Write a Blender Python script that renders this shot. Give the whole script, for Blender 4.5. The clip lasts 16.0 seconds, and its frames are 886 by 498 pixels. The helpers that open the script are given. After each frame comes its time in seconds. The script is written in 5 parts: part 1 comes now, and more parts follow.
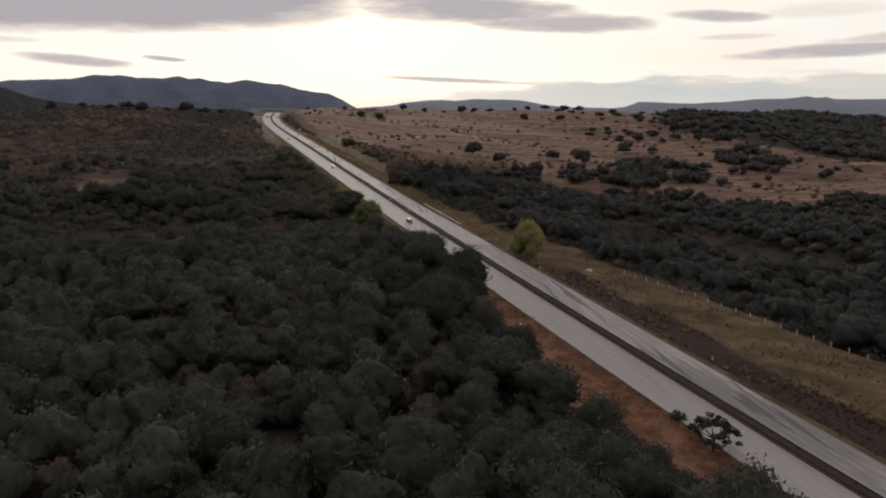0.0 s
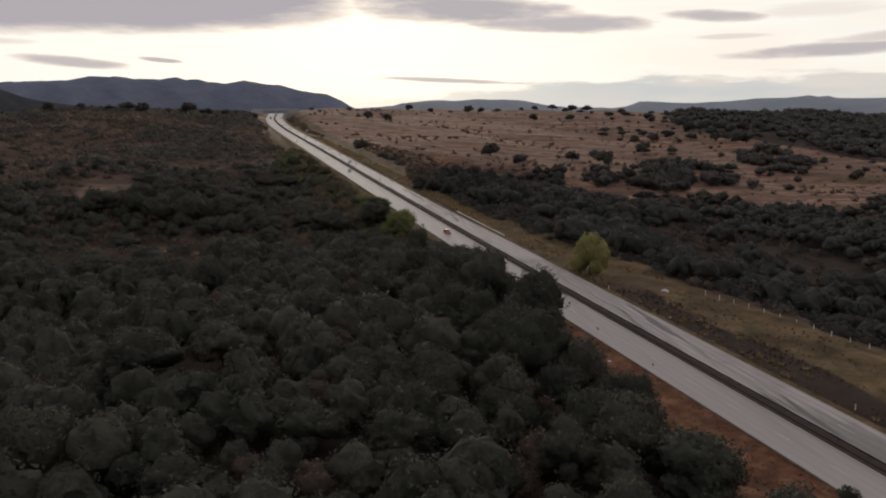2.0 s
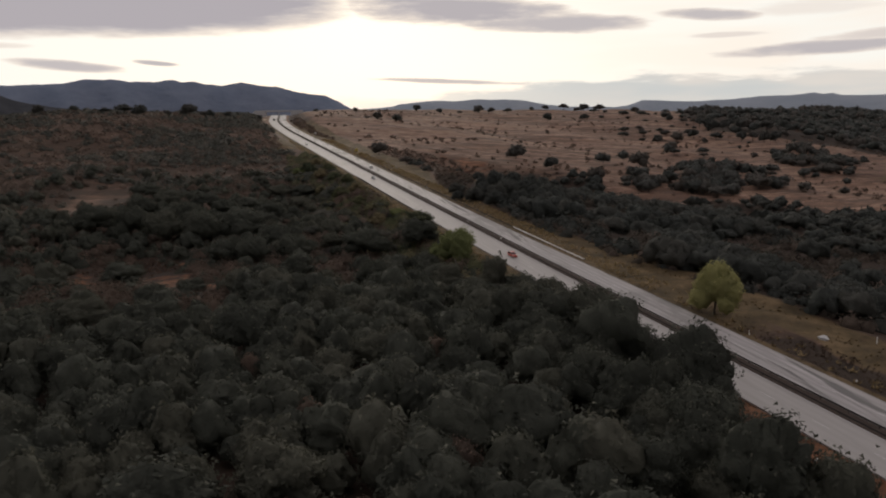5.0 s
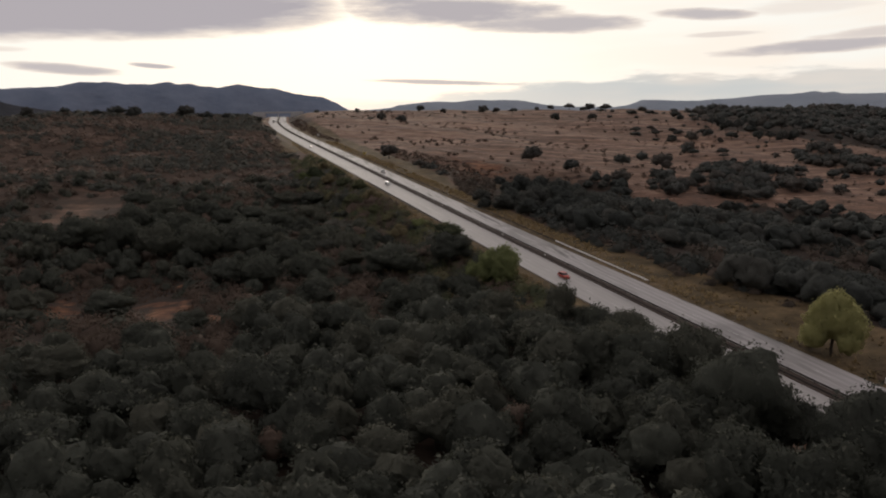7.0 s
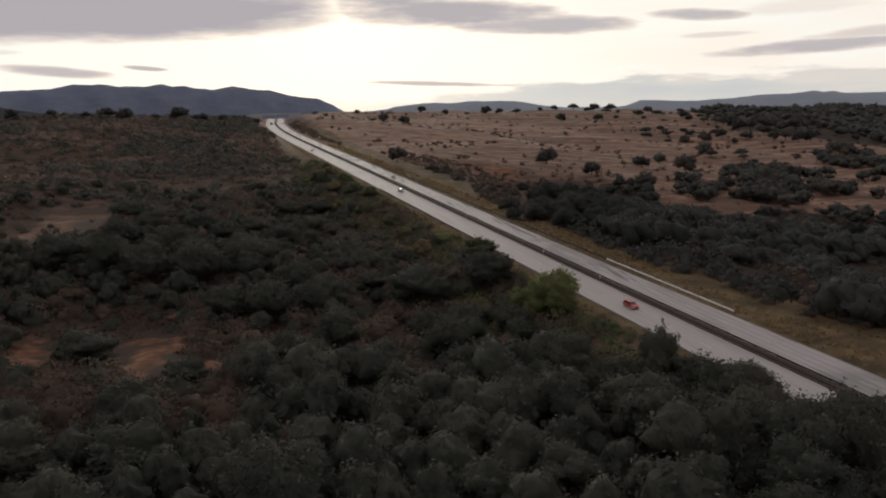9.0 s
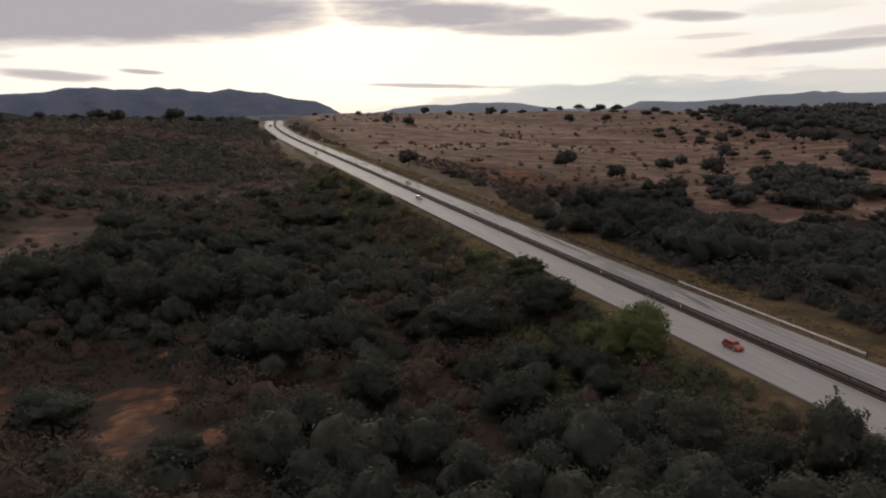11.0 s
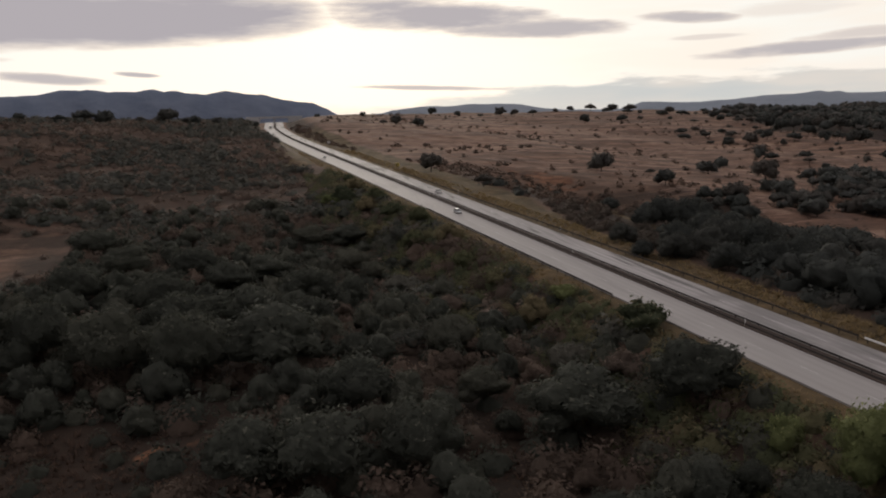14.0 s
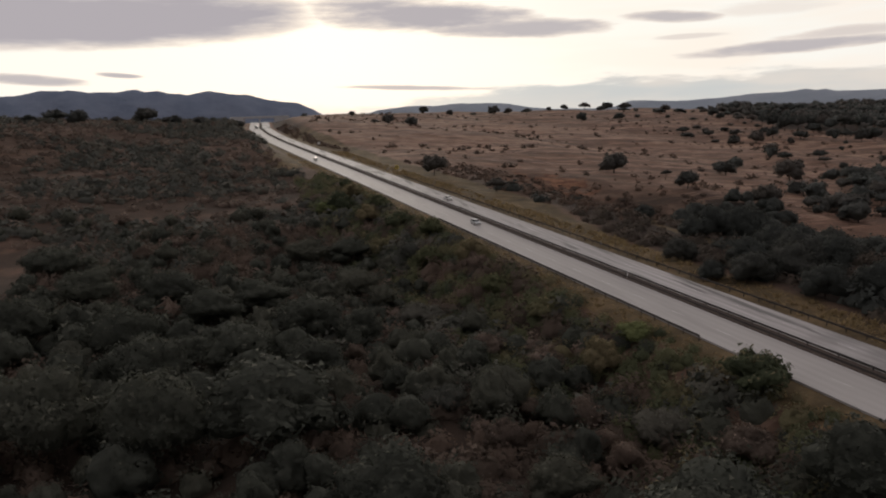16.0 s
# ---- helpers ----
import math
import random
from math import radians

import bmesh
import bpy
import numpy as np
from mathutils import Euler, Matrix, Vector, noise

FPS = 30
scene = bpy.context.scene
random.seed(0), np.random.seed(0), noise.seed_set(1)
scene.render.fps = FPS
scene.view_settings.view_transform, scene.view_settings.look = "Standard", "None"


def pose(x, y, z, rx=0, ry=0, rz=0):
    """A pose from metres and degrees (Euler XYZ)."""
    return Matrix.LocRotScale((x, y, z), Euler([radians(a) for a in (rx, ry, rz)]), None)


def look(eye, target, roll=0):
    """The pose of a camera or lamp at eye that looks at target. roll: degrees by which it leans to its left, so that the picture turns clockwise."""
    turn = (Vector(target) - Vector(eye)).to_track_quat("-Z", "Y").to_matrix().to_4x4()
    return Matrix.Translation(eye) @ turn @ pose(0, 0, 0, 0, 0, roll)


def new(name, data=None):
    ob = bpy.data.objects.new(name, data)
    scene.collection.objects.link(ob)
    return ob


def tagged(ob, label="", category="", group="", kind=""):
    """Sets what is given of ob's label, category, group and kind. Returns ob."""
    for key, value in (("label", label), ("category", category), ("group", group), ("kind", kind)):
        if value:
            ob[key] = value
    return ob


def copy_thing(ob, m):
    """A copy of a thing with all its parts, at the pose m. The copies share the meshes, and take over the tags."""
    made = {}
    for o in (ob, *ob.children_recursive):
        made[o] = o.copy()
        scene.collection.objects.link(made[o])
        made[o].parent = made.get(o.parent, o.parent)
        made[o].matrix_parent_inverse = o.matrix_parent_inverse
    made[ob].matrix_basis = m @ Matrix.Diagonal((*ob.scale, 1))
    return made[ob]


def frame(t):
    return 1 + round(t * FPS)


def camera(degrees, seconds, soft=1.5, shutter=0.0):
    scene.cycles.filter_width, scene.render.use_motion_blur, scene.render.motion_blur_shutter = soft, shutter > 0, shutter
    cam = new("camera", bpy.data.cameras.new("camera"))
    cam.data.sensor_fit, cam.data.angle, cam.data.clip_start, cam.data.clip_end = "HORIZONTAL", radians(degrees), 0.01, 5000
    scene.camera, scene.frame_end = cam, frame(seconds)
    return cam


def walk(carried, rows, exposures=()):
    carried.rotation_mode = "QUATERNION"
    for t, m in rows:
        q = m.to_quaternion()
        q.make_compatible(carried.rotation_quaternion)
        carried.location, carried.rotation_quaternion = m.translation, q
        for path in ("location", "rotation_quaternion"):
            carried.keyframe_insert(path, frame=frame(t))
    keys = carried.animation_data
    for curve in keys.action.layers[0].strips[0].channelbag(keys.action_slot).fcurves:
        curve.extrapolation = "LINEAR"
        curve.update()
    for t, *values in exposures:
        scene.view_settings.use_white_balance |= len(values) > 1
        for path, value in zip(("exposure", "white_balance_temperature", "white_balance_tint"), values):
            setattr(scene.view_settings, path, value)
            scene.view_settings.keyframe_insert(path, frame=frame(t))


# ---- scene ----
cam = camera(58.6, 16.0, soft=2.0)
METRES, EYE, TILT, LEAN, TURN = 290.0, 46.0, -9.7, 0.0, -12.3
ROWS = [
    (0.0, 0.0, 0.0, 0.0, 0.0, 0.0, -0.0),
    (0.5, -0.0138, 0.0244, 0.004, -0.04, -0.01, 0.01),
    (1.0, -0.0295, 0.0529, 0.0086, -0.1, -0.01, 0.03),
    (1.5, -0.0417, 0.077, 0.0123, -0.14, 0.01, 0.12),
    (2.0, -0.0561, 0.1071, 0.0173, -0.21, 0.03, 0.24),
    (2.5, -0.0679, 0.1334, 0.0216, -0.26, 0.03, 0.33),
    (3.0, -0.0814, 0.1648, 0.0267, -0.31, 0.04, 0.43),
    (3.5, -0.0924, 0.1912, 0.031, -0.34, 0.05, 0.5),
    (4.0, -0.105, 0.2225, 0.0361, -0.37, 0.06, 0.59),
    (6.5, -0.1545, 0.3646, 0.0592, -0.54, 0.13, 1.04),
    (7.0, -0.1644, 0.3965, 0.0642, -0.61, 0.15, 1.13),
    (7.5, -0.1724, 0.4233, 0.0683, -0.68, 0.17, 1.21),
    (8.0, -0.182, 0.4547, 0.0736, -0.77, 0.2, 1.29),
    (8.5, -0.19, 0.482, 0.0781, -0.85, 0.22, 1.37),
    (9.0, -0.1992, 0.5142, 0.0834, -0.93, 0.24, 1.45),
    (11.5, -0.2421, 0.6639, 0.1056, -1.19, 0.42, 1.76),
    (12.0, -0.2509, 0.6958, 0.1106, -1.21, 0.45, 1.81),
    (12.5, -0.2583, 0.7223, 0.1146, -1.22, 0.47, 1.84),
    (13.0, -0.2672, 0.7535, 0.1194, -1.23, 0.5, 1.88),
    (13.5, -0.2748, 0.7808, 0.1238, -1.26, 0.5, 1.9),
    (14.0, -0.2837, 0.8142, 0.129, -1.39, 0.51, 1.99),
    (14.5, -0.291, 0.842, 0.1336, -1.6, 0.49, 2.07),
    (15.0, -0.2985, 0.8749, 0.1386, -1.9, 0.5, 2.24),
    (15.5, -0.3046, 0.9023, 0.1431, -2.18, 0.48, 2.28),
    (16.0, -0.3105, 0.9355, 0.1484, -2.41, 0.46, 2.38),
]
walk(cam, [(t, pose(0, 0, EYE, TILT, LEAN, TURN) @ pose(METRES * x, METRES * y, METRES * z, 90 + pitch, roll, yaw)) for t, x, y, z, yaw, pitch, roll in ROWS])


# ---- world: a low sun behind thin cloud, ahead along the road ----
SUN_AZ, SUN_EL = 7.0, 9.0          # degrees right of +y, above the horizon


def build_world():
    world = bpy.data.worlds.new("evening_sky")
    scene.world = world
    world.use_nodes = True
    nt = world.node_tree
    nt.nodes.clear()
    N, L = nt.nodes.new, nt.links.new

    def math_node(op, a, b=None, clamp=False):
        n = N("ShaderNodeMath")
        n.operation, n.use_clamp = op, clamp
        for i, v in enumerate((a, b)):
            if v is None:
                continue
            if isinstance(v, (int, float)):
                n.inputs[i].default_value = v
            else:
                L(v, n.inputs[i])
        return n.outputs[0]

    def ramp_map(v, lo, hi):
        n = N("ShaderNodeMapRange")
        n.interpolation_type = "SMOOTHSTEP"
        L(v, n.inputs[0])
        n.inputs[1].default_value, n.inputs[2].default_value = lo, hi
        return n.outputs[0]

    def mix(f, a, b):
        n = N("ShaderNodeMix")
        n.data_type = "RGBA"
        for k, v in ((0, f), (6, a), (7, b)):
            if isinstance(v, (int, float)):
                n.inputs[k].default_value = v
            elif isinstance(v, tuple):
                n.inputs[k].default_value = (*v, 1)
            else:
                L(v, n.inputs[k])
        return n.outputs[2]

    sky = N("ShaderNodeTexSky")
    sky.sky_type, sky.sun_disc = "NISHITA", False
    sky.sun_elevation, sky.sun_rotation = radians(SUN_EL), radians(SUN_AZ)
    sky.dust_density = 2.0
    dim = N("ShaderNodeMix")
    dim.data_type, dim.blend_type = "RGBA", "MULTIPLY"
    dim.inputs[0].default_value = 1.0
    L(sky.outputs[0], dim.inputs[6])
    dim.inputs[7].default_value = (0.1, 0.1, 0.1, 1)

    tc = N("ShaderNodeTexCoord")
    sep = N("ShaderNodeSeparateXYZ")
    L(tc.outputs["Generated"], sep.inputs[0])
    az = math_node("MULTIPLY", math_node("ARCTAN2", sep.outputs[0], sep.outputs[1]), 180 / math.pi)
    el = math_node("MULTIPLY", math_node("ARCSINE", sep.outputs[2]), 180 / math.pi)

    # cloud texture in bearing and height, drawn out along the horizon
    comb = N("ShaderNodeCombineXYZ")
    L(math_node("MULTIPLY", az, 0.2), comb.inputs[0])
    L(math_node("MULTIPLY", el, 1.15), comb.inputs[1])
    wisps = N("ShaderNodeTexNoise")
    wisps.inputs["Scale"].default_value, wisps.inputs["Detail"].default_value = 1.0, 7.0
    wisps.inputs["Roughness"].default_value = 0.6
    L(comb.outputs[0], wisps.inputs["Vector"])
    soft = N("ShaderNodeTexNoise")
    soft.inputs["Scale"].default_value, soft.inputs["Detail"].default_value = 0.35, 3.0
    L(comb.outputs[0], soft.inputs["Vector"])
    wob = math_node("SUBTRACT", wisps.outputs[0], 0.5)

    # thin bright veil, brightest round the hidden sun, greyer to the sides and overhead
    da = math_node("MULTIPLY", math_node("SUBTRACT", az, 8.0), 1 / 75.0)
    off = math_node("ADD", math_node("MULTIPLY", da, da), math_node("MULTIPLY", math_node("MULTIPLY", el, 1 / 60.0), math_node("MULTIPLY", el, 1 / 60.0)))
    far = ramp_map(off, 0.0, 1.0)
    veil = mix(far, VEIL_NEAR, VEIL_FAR)
    # the sky away from the sun is dimmer
    behind = math_node("MULTIPLY", ramp_map(math_node("ABSOLUTE", math_node("SUBTRACT", az, 8.0)), 60.0, 150.0), ramp_map(el, 75.0, 30.0))
    veil = mix(behind, veil, VEIL_BEHIND)
    colour = mix(0.95, dim.outputs[2], veil)

    # a flat grey bank low over the hills, thicker to one side
    edge = math_node("ADD", math_node("MULTIPLY", ramp_map(az, 4.0, 29.0), 1.45), 0.95)
    hz = math_node("SUBTRACT", math_node("ADD", el, math_node("MULTIPLY", wob, 2.2)), edge)
    haze = math_node("MULTIPLY", ramp_map(hz, 0.3, -0.25), math_node("ADD", math_node("MULTIPLY", ramp_map(az, 2.0, 26.0), 0.62), 0.22))
    colour = mix(haze, colour, (0.53, 0.55, 0.55))

    # cloud banks: bearing, height, half width, half height, slope, weight
    banks = ((-13.0, 7.0, 18.5, 1.65, 0.03, 1.0), (14.0, 7.2, 8.0, 1.1, -0.09, 0.95), (20.5, 6.25, 6.8, 0.62, -0.03, 0.85), (30.9, 6.4, 3.1, 0.36, -0.05, 0.8),
             (38.5, 4.0, 6.5, 0.42, 0.03, 0.85), (42.0, 4.7, 4.0, 0.35, 0.04, 0.5), (-11.8, 3.4, 3.4, 0.32, -0.07, 0.8), (-6.7, 3.65, 1.35, 0.15, -0.08, 0.85),
             (12.8, 2.38, 5.2, 0.15, -0.045, 0.75), (32.0, 5.05, 2.3, 0.17, 0.0, 0.35), (37.0, 6.5, 3.5, 0.5, 0.0, 0.2), (-17.0, 4.6, 3.0, 0.2, 0.0, 0.3), (0.0, 14.5, 30.0, 3.2, 0.0, 0.75), (55, 12.0, 18.0, 2.6, 0.0, 0.7))
    total = None
    for a, e, ra, re, slope, w in banks:
        x = math_node("SUBTRACT", az, a)
        y = math_node("SUBTRACT", math_node("SUBTRACT", el, e), math_node("MULTIPLY", x, slope))
        xx = math_node("MULTIPLY", x, 1 / ra)
        yy = math_node("MULTIPLY", y, 1 / re)
        x2 = math_node("MULTIPLY", xx, xx)
        r = math_node("ADD", math_node("MULTIPLY", x2, x2) if ra > 15 else x2, math_node("MULTIPLY", yy, yy))
        r = math_node("ADD", r, math_node("MULTIPLY", wob, 2.6 if ra < 15 else 1.3))
        m = math_node("MULTIPLY", ramp_map(r, 1.5, 0.15 if ra < 15 else 0.45), w)
        total = m if total is None else math_node("MAXIMUM", total, m)
    # sunset tint in the thin edges of the cloud, more to the right of the sun
    thin = math_node("MULTIPLY", math_node("MULTIPLY", total, math_node("SUBTRACT", 1.0, total)), 2.2)
    blush = math_node("MULTIPLY", ramp_map(soft.outputs[0], 0.36, 0.6), math_node("MULTIPLY", ramp_map(az, 12.0, 36.0), 0.42))
    blush = math_node("MULTIPLY", math_node("MAXIMUM", thin, blush), ramp_map(el, 14.0, 8.0))
    colour = mix(blush, colour, (1.0, 0.83, 0.69))
    colour = mix(total, colour, CLOUD)
    # broken grey cloud higher up and behind
    high = math_node("MULTIPLY", ramp_map(soft.outputs[0], 0.4, 0.62), ramp_map(el, 10.0, 22.0))
    colour = mix(math_node("MULTIPLY", high, 0.6), colour, CLOUD)

    bg = N("ShaderNodeBackground")
    bg.inputs[1].default_value = SKY
    L(colour, bg.inputs[0])
    out = N("ShaderNodeOutputWorld")
    L(bg.outputs[0], out.inputs[0])


SKY = 1.0
VEIL_NEAR, VEIL_FAR, VEIL_BEHIND, CLOUD = (0.985, 0.97, 0.91), (0.86, 0.8, 0.81), (0.3, 0.285, 0.31), (0.45, 0.415, 0.44)
build_world()
sun = new("sun", bpy.data.lights.new("sun", "SUN"))
sun.data.energy, sun.data.angle, sun.data.color = 0.9, radians(14), (1.0, 0.9, 0.76)
sun.matrix_world = look((0, 0, 0), (-math.sin(radians(SUN_AZ)), -math.cos(radians(SUN_AZ)), -math.tan(radians(SUN_EL))))
scene.view_settings.exposure = 0.0


# ---- materials ----
class Mat:
    """A node material with a principled surface and short ways to add nodes."""

    def __init__(self, name, rough=0.85, metal=0.0, spec=0.3):
        self.m = bpy.data.materials.new(name)
        self.m.use_nodes = True
        self.t = self.m.node_tree
        self.bsdf = self.t.nodes["Principled BSDF"]
        self.bsdf.inputs["Roughness"].default_value = rough
        self.bsdf.inputs["Metallic"].default_value = metal
        self.bsdf.inputs["Specular IOR Level"].default_value = spec

    def node(self, kind):
        return self.t.nodes.new(kind)

    def link(self, a, b):
        self.t.links.new(a, b)

    def coords(self, scale=(1, 1, 1), turn=0.0):
        tc, mp = self.node("ShaderNodeTexCoord"), self.node("ShaderNodeMapping")
        mp.inputs["Scale"].default_value = scale
        mp.inputs["Rotation"].default_value = (0, 0, turn)
        self.link(tc.outputs["Object"], mp.inputs[0])
        return mp.outputs[0]

    def noise(self, scale, detail=4.0, rough=0.55, vec=None, stretch=(1, 1, 1), turn=0.0):
        n = self.node("ShaderNodeTexNoise")
        n.inputs["Scale"].default_value, n.inputs["Detail"].default_value, n.inputs["Roughness"].default_value = scale, detail, rough
        self.link(vec if vec is not None else self.coords(stretch, turn), n.inputs["Vector"])
        return n.outputs[0]

    def attr(self, name):
        n = self.node("ShaderNodeAttribute")
        n.attribute_name = name
        return n.outputs["Fac"]

    def ramp(self, fac, *stops):
        n = self.node("ShaderNodeValToRGB")
        el = n.color_ramp.elements
        while len(el) < len(stops):
            el.new(0.5)
        for e, (p, c) in zip(el, stops):
            e.position, e.color = p, (*c, 1)
        self.link(fac, n.inputs[0])
        return n.outputs[0]

    def mix(self, f, a, b, blend="MIX"):
        n = self.node("ShaderNodeMix")
        n.data_type, n.blend_type = "RGBA", blend
        for k, v in ((0, f), (6, a), (7, b)):
            if isinstance(v, (int, float)):
                n.inputs[k].default_value = v
            elif isinstance(v, tuple):
                n.inputs[k].default_value = (*v, 1)
            else:
                self.link(v, n.inputs[k])
        return n.outputs[2]

    def calc(self, op, a, b=0.0):
        n = self.node("ShaderNodeMath")
        n.operation = op
        for i, v in enumerate((a, b)):
            if isinstance(v, (int, float)):
                n.inputs[i].default_value = v
            else:
                self.link(v, n.inputs[i])
        return n.outputs[0]

    def step(self, v, lo, hi):
        n = self.node("ShaderNodeMapRange")
        n.interpolation_type = "SMOOTHSTEP"
        self.link(v, n.inputs[0])
        n.inputs[1].default_value, n.inputs[2].default_value = lo, hi
        return n.outputs[0]

    def random(self):
        return self.node("ShaderNodeObjectInfo").outputs["Random"]

    def colour(self, c):
        if isinstance(c, tuple):
            self.bsdf.inputs["Base Color"].default_value = (*c, 1)
        else:
            self.link(c, self.bsdf.inputs["Base Color"])
        return self

    def bump(self, h, strength=0.4, dist=0.1):
        n = self.node("ShaderNodeBump")
        n.inputs["Strength"].default_value, n.inputs["Distance"].default_value = strength, dist
        self.link(h, n.inputs["Height"])
        self.link(n.outputs[0], self.bsdf.inputs["Normal"])
        return self


def leaf_material(name, dark, mid, light, rough=0.8, spec=0.08, through_leaf=0.3):
    """Foliage: a tone for each plant, finer change from spray to spray and over the crown."""
    m = Mat(name, rough, 0, spec)
    tone = m.calc("FRACT", m.calc("ADD", m.attr("tone"), m.random()))
    base = m.ramp(tone, (0.0, dark), (0.55, mid), (1.0, light))
    geo = m.node("ShaderNodeNewGeometry").outputs["Random Per Island"]
    base = m.mix(m.calc("MULTIPLY", geo, 0.1), base, m.mix(0.5, base, tuple(min(1, c * 1.5) for c in light)))
    n, fine = m.noise(0.35, 4, 0.6), m.noise(2.2, 3, 0.6)
    c = m.mix(m.calc("MULTIPLY", n, 0.4), base, tuple(c * 0.85 for c in dark))
    c = m.mix(m.calc("MULTIPLY", m.step(fine, 0.4, 0.7), 0.2), c, tuple(c * 0.75 for c in dark))
    # sky glints painted in: marked sprays on top take a paler colour
    c = m.mix(m.calc("MULTIPLY", m.step(m.attr("top_glint"), 0.84, 0.93), 0.4), c, tuple(min(1, v * 2.0) for v in light))
    m.colour(c).bump(m.noise(1.2, 5, 0.75), 0.7, 0.8)
    # thin leaves let some of the light through
    thin, both = m.node("ShaderNodeBsdfTranslucent"), m.node("ShaderNodeMixShader")
    m.link(c, thin.inputs["Color"])
    both.inputs[0].default_value = through_leaf
    m.link(m.bsdf.outputs[0], both.inputs[1])
    m.link(thin.outputs[0], both.inputs[2])
    m.link(both.outputs[0], m.t.nodes["Material Output"].inputs["Surface"])
    return m.m


def plain_material(name, c, rough=0.6, metal=0.0, spec=0.4, dirt=(0.12, 0.1, 0.08), amount=0.35, scale=3.0):
    m = Mat(name, rough, metal, spec)
    n = m.noise(scale, 5, 0.65)
    m.colour(m.mix(m.calc("MULTIPLY", m.step(n, 0.42, 0.75), amount), c, dirt)).bump(m.noise(scale * 9, 3), 0.15, 0.01)
    return m.m


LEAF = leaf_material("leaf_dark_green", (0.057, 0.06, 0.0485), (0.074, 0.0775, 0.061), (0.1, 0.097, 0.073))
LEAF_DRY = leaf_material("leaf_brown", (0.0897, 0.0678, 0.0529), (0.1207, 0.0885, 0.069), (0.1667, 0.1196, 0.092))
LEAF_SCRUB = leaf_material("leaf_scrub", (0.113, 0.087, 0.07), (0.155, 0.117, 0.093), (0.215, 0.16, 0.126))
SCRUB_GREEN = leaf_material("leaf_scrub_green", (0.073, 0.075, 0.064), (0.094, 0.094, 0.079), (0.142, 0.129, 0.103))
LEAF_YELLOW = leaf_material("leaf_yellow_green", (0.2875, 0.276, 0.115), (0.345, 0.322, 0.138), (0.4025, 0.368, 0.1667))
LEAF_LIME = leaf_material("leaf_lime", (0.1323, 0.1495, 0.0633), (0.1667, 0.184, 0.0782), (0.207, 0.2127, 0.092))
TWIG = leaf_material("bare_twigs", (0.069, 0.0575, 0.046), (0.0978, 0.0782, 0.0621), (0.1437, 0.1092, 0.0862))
# the wood's leaf again, with the gully's shade put into a darker colour
LEAF_GULLY_SHADE = leaf_material("leaf_gully_shade", (0.051, 0.055, 0.049), (0.06, 0.063, 0.056), (0.078, 0.075, 0.064))
# leaf of the distant trees, its colour lifted to carry bluish haze
LEAF_FIELD_HAZE = leaf_material("leaf_field_haze", (0.069, 0.074, 0.067), (0.084, 0.085, 0.077), (0.118, 0.101, 0.086))
BARK = plain_material("bark", (0.06, 0.045, 0.035), 0.9, dirt=(0.03, 0.025, 0.02), scale=2)


